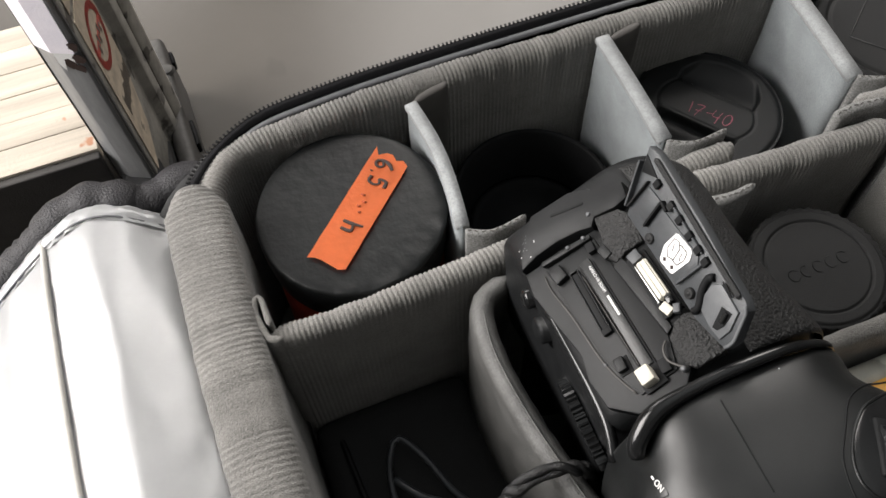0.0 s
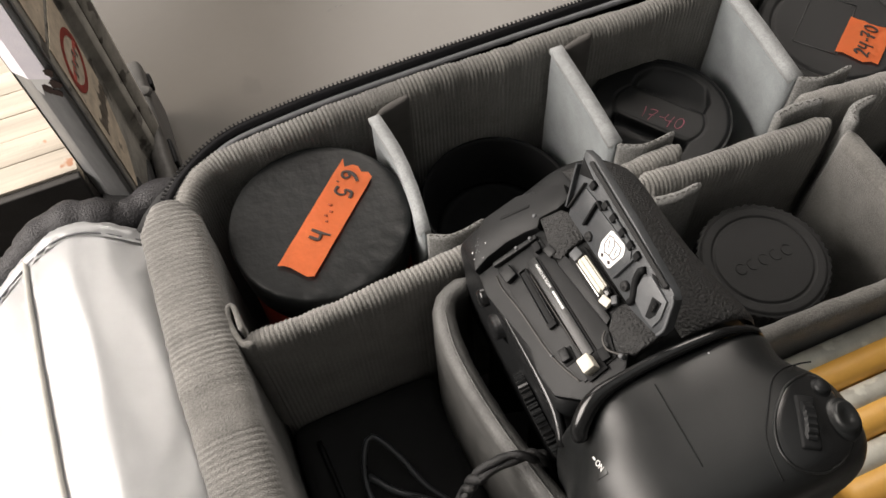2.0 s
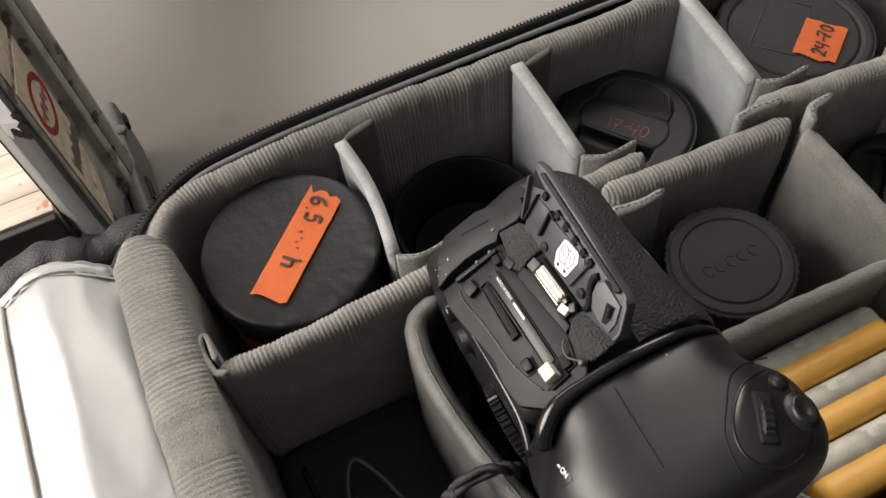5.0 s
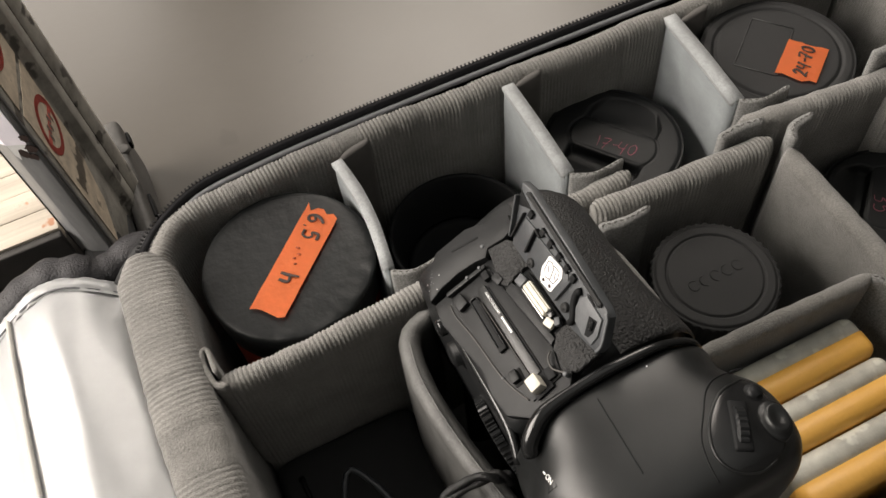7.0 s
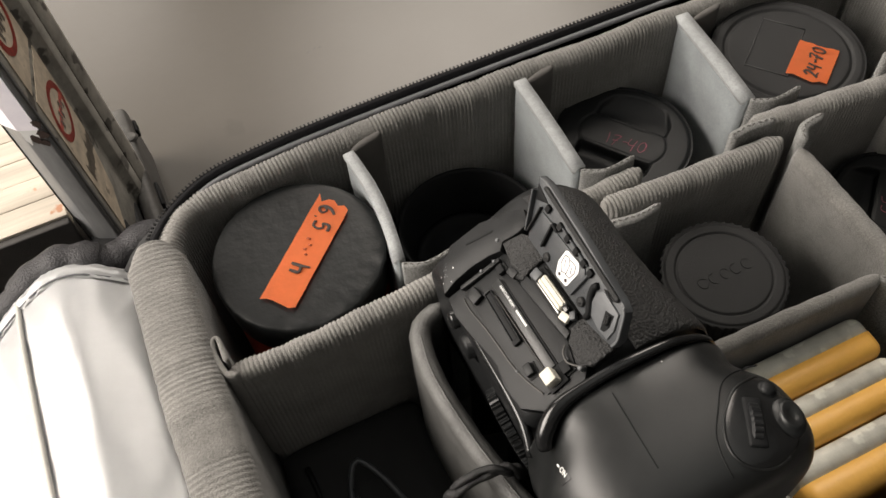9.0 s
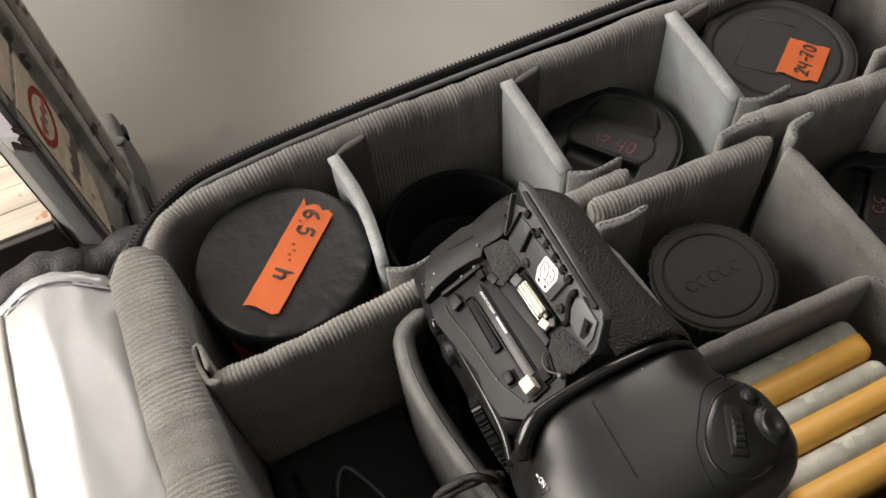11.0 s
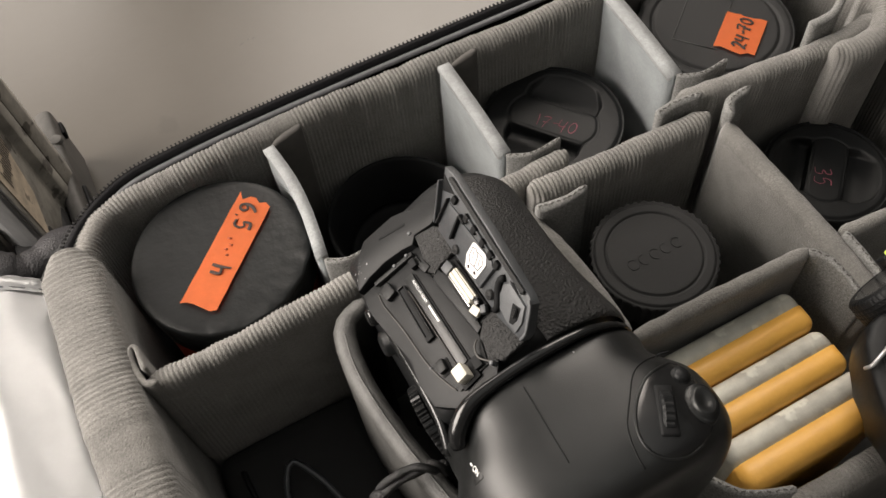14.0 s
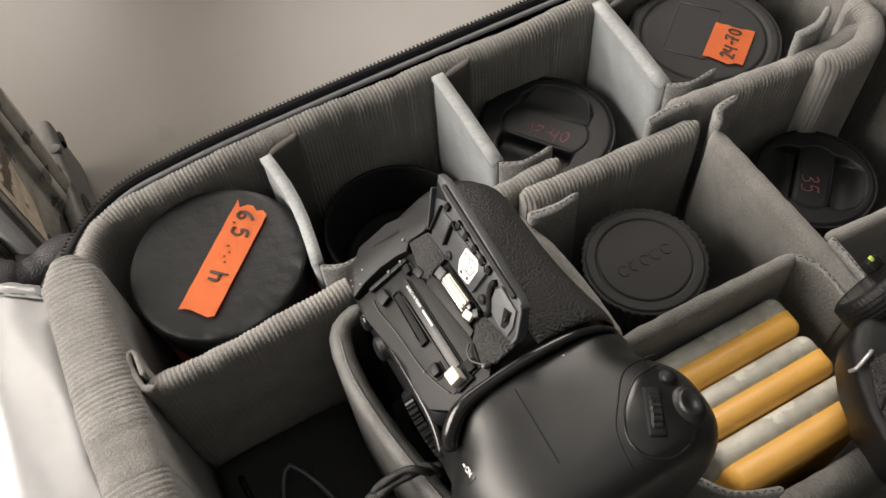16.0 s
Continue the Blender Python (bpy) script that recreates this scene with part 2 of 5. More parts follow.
def pad(points, z0, top, thick, pitch=0.0023, depth=0.0006, step=None, sag=0.0, seed=0, round_top=1.0, puff=0.0):
    """A padded fabric panel that stands along a path: rounded top edge, ribs running up and over it.
    top: a height, or a function of the share of the path."""
    step = step or (pitch / 4 if depth else 0.004)
    path = resample([(x, y, 0) for x, y in points], step)
    total, bm, rows, run = sum((b - a).length for a, b in zip(path, path[1:])), bmesh.new(), [], 0.0
    h = thick / 2
    for k, p in enumerate(path):
        if k:
            run += (p - path[k - 1]).length
        way = (path[min(k + 1, len(path) - 1)] - path[max(k - 1, 0)]).normalized()
        side = Vector((way.y, -way.x, 0))
        s = run / total
        z1 = top(s) if callable(top) else top
        z1 += sag * noise.noise(Vector((run * 25, seed * 7.3, 0)))
        rib = depth * (0.5 + 0.5 * math.cos(2 * math.pi * run / pitch)) if depth else 0
        rib += 0.0005 * noise.noise(Vector((run * 130, seed * 3.1, 4)))
        end = min(1.0, min(run, total - run) / h + 0.25) ** 0.5
        row = []
        prof = [(1, z0 - z1), (1, -0.06), (1, -0.035), (1, -0.018), (1, -h * round_top)]
        prof += [(math.cos(a), -h * round_top + h * round_top * math.sin(a)) for a in (radians(q) for q in (22, 45, 67, 90, 113, 135, 158))]
        prof += [(-1, -h * round_top), (-1, -0.018), (-1, -0.035), (-1, -0.06), (-1, z0 - z1)]
        for c, dz in prof:
            w = noise.noise(Vector((run * 30, dz * 30, seed * 5.7)))
            out = h * end + rib + puff * max(0.0, 1 - abs(dz + 0.02) / 0.05) + 0.0008 * w
            up = rib if dz > -h else 0
            row.append(bm.verts.new(p + side * (c * out) + Vector((0, 0, z1 + dz + up))))
        rows.append(row)
    for a, b in zip(rows, rows[1:]):
        for j in range(len(a) - 1):
            bm.faces.new((a[j], b[j], b[j + 1], a[j + 1]))
    bm.faces.new(rows[0])
    bm.faces.new(rows[-1][::-1])
    return bm


def text_bm(body, size, m, thick=0.0002, thin=0.0):
    cu = bpy.data.curves.new("writing", "FONT")
    cu.body, cu.size, cu.extrude, cu.align_x, cu.align_y = body, size, thick, "CENTER", "CENTER"
    cu.offset = -thin
    ob = bpy.data.objects.new("writing", cu)
    scene.collection.objects.link(ob)
    me = ob.to_mesh()
    bm = bmesh.new()
    bm.from_mesh(me)
    ob.to_mesh_clear()
    bpy.data.objects.remove(ob)
    bmesh.ops.transform(bm, matrix=m, verts=bm.verts)
    return bm


GROUND_Z, FLOOR_Z, RIM = 0.034, 0.048, 0.200

# ---- the place ----
tagged(part("floor", block((4.2, 3.8, 0.1), (0.5, -0.25, GROUND_Z - 0.05)), GROUND, None, smooth=False), "smooth satin grey painted floor with faint scuffs", "floor", kind="structure")


def wall_with_windows(name, horizontal, at, lo, hi, openings):
    """A wall 0.1 m thick along x (horizontal) or y, with openings (from, to, sill, head) in order along it."""
    bm = bmesh.new()
    pieces, run = [], lo
    for w0, w1, s0, s1 in openings:
        pieces += [(run, w0, GROUND_Z, 2.55), (w0, w1, GROUND_Z, s0), (w0, w1, s1, 2.55)]
        run = w1
    for a, b, c, d in pieces + [(run, hi, GROUND_Z, 2.55)]:
        size = ((b - a), 0.1, d - c) if horizontal else (0.1, (b - a), d - c)
        mid = ((a + b) / 2, at, (c + d) / 2) if horizontal else (at, (a + b) / 2, (c + d) / 2)
        q = block(size, mid)
        me = bpy.data.meshes.new("q")
        q.to_mesh(me)
        q.free()
        bm.from_mesh(me)
        bpy.data.meshes.remove(me)
    return tagged(part(name, bm, WALLPAINT, None, smooth=False), "unseen plain grey wall with a window opening, added to shape the light", "wall", kind="structure")


# Walls and ceiling are unseen, added to hold windows and set bounced light.
tagged(part("ceiling", block((4.2, 3.8, 0.1), (0.5, -0.25, 2.6)), CEILING, None, smooth=False), "unseen cool white ceiling, added for bounced light", "ceiling", kind="structure")
wall_with_windows("wall_west", False, -1.6, -2.1, 1.65, [(-0.30, 1.30, 0.55, 1.75)])
wall_with_windows("wall_north", True, 1.6, -1.55, 2.55, [(-0.60, -0.05, 0.45, 1.03), (0.22, 1.28, 1.05, 2.47)])
tagged(part("wall_east", block((0.1, 3.8, 2.5), (2.6, -0.25, 1.307)), MIDPAINT, None, smooth=False), "unseen mid grey wall, added to limit bounced light", "wall", kind="structure")
tagged(part("wall_south", block((4.1, 0.1, 2.5), (0.5, -2.1, 1.307)), MIDPAINT, None, smooth=False), "unseen mid grey wall, added to limit bounced light", "wall", kind="structure")

# ---- the camera bag ----
bag = thing("camera_bag", "open black roller camera bag lined with grey corduroy padding", "camera bag")


def ring_wall(points, z0, z1, thick):
    """A plain upright sheet of the given thickness along a path."""
    path = resample([(x, y, 0) for x, y in points], 0.01)
    bm, rows = bmesh.new(), []
    for k, p in enumerate(path):
        way = (path[min(k + 1, len(path) - 1)] - path[max(k - 1, 0)]).normalized()
        side = Vector((way.y, -way.x, 0)) * thick / 2
        rows.append([bm.verts.new(p + s + Vector((0, 0, z))) for s, z in ((side, z0), (side, z1), (-side, z1), (-side, z0))])
    for a, b in zip(rows, rows[1:]):
        for j in range(4):
            bm.faces.new((a[j], b[j], b[(j + 1) % 4], a[(j + 1) % 4]))
    bm.faces.new(rows[0])
    bm.faces.new(rows[-1][::-1])
    return bm


BACK = [(-0.142, -0.06), (-0.136, -0.03), (-0.122, -0.009), (-0.098, 0.008), (-0.065, 0.0135), (0.0, 0.016), (0.16, 0.0155), (0.335, 0.012), (0.352, 0.0), (0.36, -0.03), (0.362, -0.17), (0.362, -0.33)]
part("base", block((0.54, 0.41, FLOOR_Z - GROUND_Z), (0.095, -0.178, (FLOOR_Z + GROUND_Z) / 2), 0.006), NYLON, bag, "black nylon base")
part("shell", ring_wall([(-0.162, -0.375), (-0.162, -0.05), (-0.152, -0.022), (-0.128, 0.001), (-0.098, 0.0145), (-0.06, 0.019), (0.0, 0.0215), (0.16, 0.021), (0.335, 0.017), (0.366, 0.004), (0.372, -0.03), (0.373, -0.375), (-0.162, -0.375)], GROUND_Z + 0.004, RIM - 0.012, 0.006), NYLON, bag, "black ballistic nylon outer shell")
part("back_lining", pad([(-0.130, -0.046), (-0.126, -0.022), (-0.108, -0.0045), (-0.070, 0.001), (0.0, 0.0035), (0.16, 0.0005), (0.335, -0.003)], FLOOR_Z, RIM + 0.001, 0.014, sag=0.002, seed=1), CORD, bag, "grey corduroy lining, creased in places")
part("side_lining", pad([(0.345, 0.0), (0.347, -0.1), (0.345, -0.34)], FLOOR_Z, RIM + 0.002, 0.018, sag=0.002, seed=2), CORD, bag)
part("front_lining", pad([(-0.15, -0.362), (0.10, -0.36), (0.36, -0.362)], FLOOR_Z, RIM + 0.002, 0.018, sag=0.002, seed=3), CORD, bag)
part("inner_floor", block((0.50, 0.37, 0.004), (0.10, -0.178, FLOOR_Z + 0.0)), CORD, bag, "grey fabric floor of the bag")
part("hinge_pad", pad([(-0.134, -0.024), (-0.1365, -0.09), (-0.137, -0.15), (-0.138, -0.36)], FLOOR_Z, lambda s: RIM + 0.009 - 0.003 * s, 0.030, pitch=0.0028, depth=0.00030, sag=0.002, seed=4, round_top=0.45), CORD, bag, "thick grey corduroy edge pad")
part("piping", tube([(x + (0.004 if x < -0.1 else 0), y - 0.0045, RIM - 0.001) for x, y in BACK], 0.0017, 8), PIPING, bag, "blue-grey piping cord")
part("piping", tube([(x + (0.002 if x < -0.1 else 0), y - 0.0015, RIM - 0.0025) for x, y in BACK], 0.0014, 8), ZIP, bag)
part("zip_tape", ring_wall([(x - (0.002 if x < -0.1 else 0), y + 0.0006) for x, y in BACK], RIM - 0.016, RIM + 0.0022, 0.0030), ZIP, bag, "black woven zip tape")


def zip_teeth():
    path = resample([(x - (0.0035 if x < -0.1 else 0), y + 0.0026, RIM + 0.0024) for x, y in BACK], 0.0004)
    bm, run, last = bmesh.new(), 0.0, path[0]
    for k, p in enumerate(path[:-1]):
        run += (p - last).length
        last = p
        if run < 0.0022:
            continue
        run = 0.0
        way = (path[k + 1] - p).normalized()
        side = Vector((-way.y, way.x, 0))
        m = Matrix.Translation(p) @ Matrix((way, side, Vector((0, 0, 1)))).transposed().to_4x4()
        bmesh.ops.create_cube(bm, size=1, matrix=m @ Matrix.Diagonal((0.0010, 0.0015, 0.0009, 1)))
    return bm


tagged(part("zip_teeth", zip_teeth(), ZIPTEETH, bag, "row of black zip teeth", smooth=False), kind="stuff")

# ---- dividers ----


def divider(label, points, top=RIM, thick=0.007, mat=FELT, depth=0.0, **kw):
    ob = thing("padded_divider", label, "divider", (*points[0], FLOOR_Z), "removable dividers of the bag")
    p = part("panel", pad(points, FLOOR_Z, top, thick, depth=depth, **kw), mat, ob)
    p.matrix_parent_inverse = ob.matrix_world.inverted()
    if mat is FELT:
        # Paler strip paints the light that the top edge catches.
        edge = part("top_edge", ring_wall(points, top - 0.0030, top + 0.0005, thick + 0.0004), LITFELT, ob, "top edge, paler to paint the light it catches")
        edge.matrix_parent_inverse = ob.matrix_world.inverted()
    return ob


def tab(ob, points, z0, z1, thick=0.0035, mat=None, label="stitched hook-and-loop tab"):
    p = part("tab", pad(points, z0, z1, thick, depth=0.0, step=0.002, seed=len(ob.children) + 11), mat or VELCRO, ob, label)
    p.matrix_parent_inverse = ob.matrix_world.inverted()
    if mat is None:
        path = resample([(x, y, 0) for x, y in points], 0.0028)
        bm = bmesh.new()
        for k, q in enumerate(path[1:-1]):
            way = (path[k + 2] - path[k]).normalized()
            t = (k + 1) / (len(path) - 1)
            z = (z1(t) if callable(z1) else z1) + 0.0001
            m = Matrix.Translation((q.x, q.y, z)) @ Matrix((way, Vector((-way.y, way.x, 0)), Vector((0, 0, 1)))).transposed().to_4x4()
            bmesh.ops.create_cube(bm, size=1, matrix=m @ Matrix.Rotation(0.35 * (-1) ** k, 4, "Z") @ Matrix.Diagonal((0.0018, 0.0006, 0.0005, 1)))
        part("stitching", bm, TABCLOTH, p, "row of dark stitches", smooth=False)
    return p


d = divider("thin light grey brushed divider, bowed, beside the taped lens", [(-0.019, -0.010), (-0.0165, -0.035), (-0.0175, -0.06), (-0.0215, -0.087)], thick=0.006, seed=21)
tab(d, [(-0.019, -0.011), (-0.013, -0.0075), (0.002, -0.0068)], 0.06, lambda s: RIM - 0.002 + 0.006 * s, mat=TABCLOTH, label="dark cloth fastening tab")
tab(d, [(-0.021, -0.089), (-0.010, -0.094), (0.008, -0.092)], 0.14, RIM - 0.001)
d = divider("light grey brushed divider between two lens compartments", [(0.090, -0.006), (0.0895, -0.04), (0.088, -0.078)], thick=0.007, seed=22)
tab(d, [(0.0905, -0.010), (0.096, -0.0085), (0.110, -0.0085)], 0.06, lambda s: RIM - 0.001 + 0.006 * s, mat=TABCLOTH, label="dark cloth fastening tab")
tab(d, [(0.088, -0.080), (0.100, -0.0855), (0.118, -0.0845)], 0.14, RIM + 0.001)
d = divider("light grey brushed divider beside the orange-labelled lens", [(0.201, -0.004), (0.199, -0.04), (0.1955, -0.079)], thick=0.008, seed=23)
tab(d, [(0.202, -0.011), (0.208, -0.0105), (0.222, -0.011)], 0.06, lambda s: RIM - 0.001 + 0.006 * s, mat=TABCLOTH, label="dark cloth fastening tab")
tab(d, [(0.196, -0.080), (0.208, -0.0855), (0.226, -0.0845)], 0.14, RIM + 0.001)
d = divider("long grey corduroy divider running the length of the bag", [(-0.119, -0.108), (-0.07, -0.108), (0.0, -0.104), (0.06, -0.096), (0.117, -0.0925)], thick=0.011, mat=CORD, depth=0.0005, seed=24, top=RIM - 0.001)
tab(d, [(-0.1140, -0.1125), (-0.1195, -0.1105), (-0.1215, -0.1040), (-0.1222, -0.0950), (-0.1205, -0.0895), (-0.1182, -0.0905), (-0.1180, -0.0980), (-0.1178, -0.1040)], 0.10, RIM + 0.004, mat=CORD, thick=0.0026, label="thin folded grey cloth tab")
d = divider("grey corduroy divider overlapping the long one", [(0.088, -0.1045), (0.14, -0.108), (0.1945, -0.1105)], thick=0.013, mat=CORD, depth=0.0005, seed=25, top=RIM + 0.001)
tab(d, [(0.168, -0.1), (0.180, -0.0985), (0.196, -0.1)], 0.12, RIM + 0.006, thick=0.005)
d = divider("grey corduroy divider in front of the orange-labelled lens", [(0.188, -0.0935), (0.235, -0.0985), (0.283, -0.103), (0.318, -0.100)], thick=0.012, mat=CORD, depth=0.0003, seed=26, top=RIM + 0.001)
tab(d, [(0.272, -0.094), (0.288, -0.0935), (0.302, -0.086)], 0.12, RIM + 0.012, thick=0.005, mat=VELCRO)
p = part("folded_end", pad([(0.276, -0.1125), (0.292, -0.1155), (0.310, -0.1125), (0.323, -0.100), (0.326, -0.082)], 0.10, RIM + 0.006, 0.016, depth=0.0005, seed=44, sag=0.003), CORD, d, "thick folded corduroy end")
p.matrix_parent_inverse = d.matrix_world.inverted()
d = divider("tall grey brushed cross divider with a fuzzy rounded edge", [(0.1975, -0.121), (0.1985, -0.16), (0.199, -0.20), (0.197, -0.24)], thick=0.012, mat=CORD, seed=27, top=lambda s: RIM + 0.002 - 0.004 * s)
tab(d, [(0.199, -0.121), (0.205, -0.113), (0.219, -0.1105)], 0.11, RIM + 0.008, thick=0.005)
d = divider("short grey divider behind the yellow battery cases", [(0.086, -0.198), (0.13, -0.199), (0.186, -0.2005)], thick=0.008, mat=CORD, seed=28, top=RIM - 0.003)
tab(d, [(0.186, -0.201), (0.192, -0.212), (0.191, -0.236)], 0.11, RIM - 0.003)
d = divider("grey divider beside the lens with a lettered cap", [(0.078, -0.108), (0.083, -0.135), (0.085, -0.16), (0.086, -0.196)], thick=0.010, mat=CORD, seed=29, top=RIM - 0.002)
tab(d, [(0.083, -0.118), (0.098, -0.1205), (0.112, -0.119)], 0.12, RIM + 0.004, thick=0.005)
d = divider("curved shiny grey divider beside the camera body", [(-0.012, -0.1185), (-0.022, -0.121), (-0.029, -0.128), (-0.032, -0.15), (-0.030, -0.18), (-0.024, -0.215), (-0.016, -0.25), (-0.012, -0.33)], thick=0.011, mat=SHINY, seed=30, top=RIM - 0.002)
p = part("stitching", tube([(x, y, RIM - 0.0018) for x, y in ((-0.029, -0.130), (-0.032, -0.15), (-0.030, -0.18), (-0.024, -0.215), (-0.016, -0.25))], 0.0004, 5, 0.004), SHINY, d, "line of grey stitching")
p.matrix_parent_inverse = d.matrix_world.inverted()
d = divider("grey padded divider beside the lens marked 35", [(0.205, -0.202), (0.25, -0.205), (0.34, -0.208)], thick=0.008, mat=CORD, seed=31, top=RIM)
tab(d, [(0.205, -0.203), (0.2045, -0.215), (0.203, -0.235)], 0.12, RIM + 0.001)
d = divider("grey corduroy divider in front of the battery cases", [(0.083, -0.276), (0.095, -0.287), (0.115, -0.2925), (0.24, -0.294)], thick=0.012, mat=CORD, depth=0.0004, seed=32, top=0.176)
tab(d, [(0.074, -0.262), (0.086, -0.279), (0.106, -0.2885)], 0.12, RIM - 0.004)

# ---- lid flap ----
def flap_sheet():
    bm, rows = bmesh.new(), []
    for i in range(61):
        u = i / 60
        row = []
        for j in range(57):
            v = j / 56
            x = -0.148 - 0.20 * u
            y0 = -0.024 + 0.012 * math.sin(min(1, u * 4) * math.pi / 2) - 0.10 * max(0, u - 0.22) ** 1.2
            y = y0 + (-0.38 - y0) * v
            z = 0.1955 + 0.0125 * math.sin(min(1.0, u / 0.17) * math.pi / 2) - 0.36 * max(0, u - 0.15) ** 1.9 * 0.2 - 0.055 * max(0, u - 0.17) - 0.010 * (1 - v) ** 6
            z += 0.004 * noise.noise(Vector((x * 22, y * 9, 1.5))) + 0.0016 * noise.noise(Vector((x * 60, y * 24, 6))) + 0.0007 * noise.noise(Vector((x * 150, y * 110, 2)))
            row.append(bm.verts.new((x, y, z)))
        rows.append(row)
    for a, b in zip(rows, rows[1:]):
        for j in range(56):
            bm.faces.new((a[j], a[j + 1], b[j + 1], b[j]))
    edge = [[v.co.copy() for v in row[:1]][0] for row in rows]
    seam = [v.co.copy() for v in rows[18]]
    bmesh.ops.solidify(bm, geom=bm.faces[:], thickness=0.002)
    return bm, edge, seam


flap_bm, flap_edge, flap_seam = flap_sheet()
part("flap_lining", flap_bm, SILVER, bag, "crinkled silver nylon lining of the open lid")


def ribbon(path, width, thick):
    """A crinkled flat strip lying along a path, its outer edge drooping."""
    bm, rows = bmesh.new(), []
    for k, p in enumerate(path):
        w = 0.0011 * noise.noise(Vector((k * 0.8, 2, 0)))
        row = []
        for j in range(7):
            q = j / 6
            z = 0.0022 * math.sin(q * math.pi) + 0.0016 * noise.noise(Vector((k * 0.55, q * 2.5, 8))) - 0.003 * q * q
            row.append(bm.verts.new(p + Vector((0, (q - 0.45) * (width + w), 0.0012 + z))))
        rows.append(row)
    for a, b in zip(rows, rows[1:]):
        for j in range(6):
            bm.faces.new((a[j], b[j], b[j + 1], a[j + 1]))
    bmesh.ops.solidify(bm, geom=bm.faces[:], thickness=thick)
    return bm


part("flap_binding", ribbon(resample(flap_edge[::6], 0.0022), 0.0115, 0.0012), SILVER, bag, "crinkled stitched silver edge binding")
part("stitching", tube([p + Vector((0, -0.0035, 0.0022)) for p in flap_edge[::4]], 0.0006, 5), PIPING, bag, "line of grey stitching")
part("seam", tube([p + Vector((0, 0, 0.0014)) for p in flap_seam[::4]], 0.0015, 8), PALESEAM, bag, "pale raised seam in the lid lining")
part("flap_edge", tube([Vector((-0.120, -0.012, 0.165)), Vector((-0.135, 0.002, 0.176))] + [p + Vector((0, 0.015, -0.013)) for p in flap_edge[4::4]], 0.011, 14, step=0.0025, radius_at=lambda s: 1.08 + 0.09 * math.sin(s * 75 + 2 * math.sin(s * 23)) + 0.05 * math.sin(s * 190 + 3 * math.sin(s * 31))), QUILT, bag, "gathered dark nylon rim of the lid")

# ---- lenses ----
def lens_barrel(ob, r, top, mat=DEEP, label=""):
    return part("barrel", lathe([(0, 0), (r * 0.92, 0), (r * 0.92, 0.01), (r, 0.014), (r, top - FLOOR_Z - 0.004), (r * 0.97, top - FLOOR_Z - 0.001), (0, top - FLOOR_Z - 0.001)], 64), mat, ob, label)


def ribbed(count, depth):
    return lambda a, z: depth * (0.5 + 0.5 * math.cos(a * count))


lens = thing("lens", "lens wrapped in black cloth tape with an orange label", "lens", (-0.0655, -0.0525, FLOOR_Z))
H1 = 0.190 - FLOOR_Z
lens_barrel(lens, 0.0438, 0.170, RED, "red barrel band")


def taped_cap():
    """A lens cap under layers of cloth tape: flat top, tucked and creased round the rim."""
    bm = lathe([(0.0435, H1 - 0.0265), (0.0452, H1 - 0.0255), (0.0458, H1 - 0.018), (0.0462, H1 - 0.009), (0.0464, H1 - 0.0030), (0.0464, H1 - 0.0014), (0.0460, H1 - 0.0004), (0.0450, H1 + 0.0001), (0.042, H1 + 0.0003), (0.038, H1 + 0.0005), (0.033, H1 + 0.0006), (0.027, H1 + 0.0006), (0.02, H1 + 0.0006), (0.01, H1 + 0.0006), (0, H1 + 0.0006)], 144)
    for v in bm.verts:
        r = math.hypot(v.co.x, v.co.y)
        a = math.atan2(v.co.y, v.co.x)
        rim = step_in(r, 0.032, 0.046)
        fold = abs(noise.noise(Vector((math.cos(a) * 5, math.sin(a) * 5, 3.0 + v.co.z * 30))))
        front = max(0.0, math.cos(a + 0.9)) * rim
        crease = abs(noise.noise(Vector((v.co.x * 95, v.co.y * 95, 1.0))))
        v.co.z += 0.0005 * noise.noise(Vector((v.co.x * 28, v.co.y * 28, 5.0))) + 0.0030 * front * (crease - 0.25)
        if r > 0.04:
            k = 1 + 0.014 * (fold - 0.3)
            v.co.x, v.co.y = v.co.x * k, v.co.y * k
    return bm


def step_in(x, lo, hi):
    t = min(1.0, max(0.0, (x - lo) / (hi - lo)))
    return t * t * (3 - 2 * t)


part("cap", taped_cap(), GAFFER, lens, "cap wrapped in creased black cloth tape")


def tape_strip(length, width, z, rag=0.0012, seed=0, bend=0.0):
    bm, n = bmesh.new(), 26
    rows = []
    for i in range(n + 1):
        u = i / n - 0.5
        edge = rag * noise.noise(Vector((seed + i * 0.17, 1, 0))) * 0.7
        row = []
        for j in range(7):
            v = j / 6 - 0.5
            x = u * length
            if i in (0, n):
                x += rag * noise.noise(Vector((seed + 0.5, j * 0.8, i + 0.3))) * 2.6
            row.append(bm.verts.new((x, v * (width + edge) + bend * (u * u), z + 0.00015 * noise.noise(Vector((x * 200, v * 6, seed))))))
        rows.append(row)
    for a, b in zip(rows, rows[1:]):
        for j in range(6):
            bm.faces.new((a[j], b[j], b[j + 1], a[j + 1]))
    bmesh.ops.solidify(bm, geom=bm.faces[:], thickness=0.0003)
    return bm



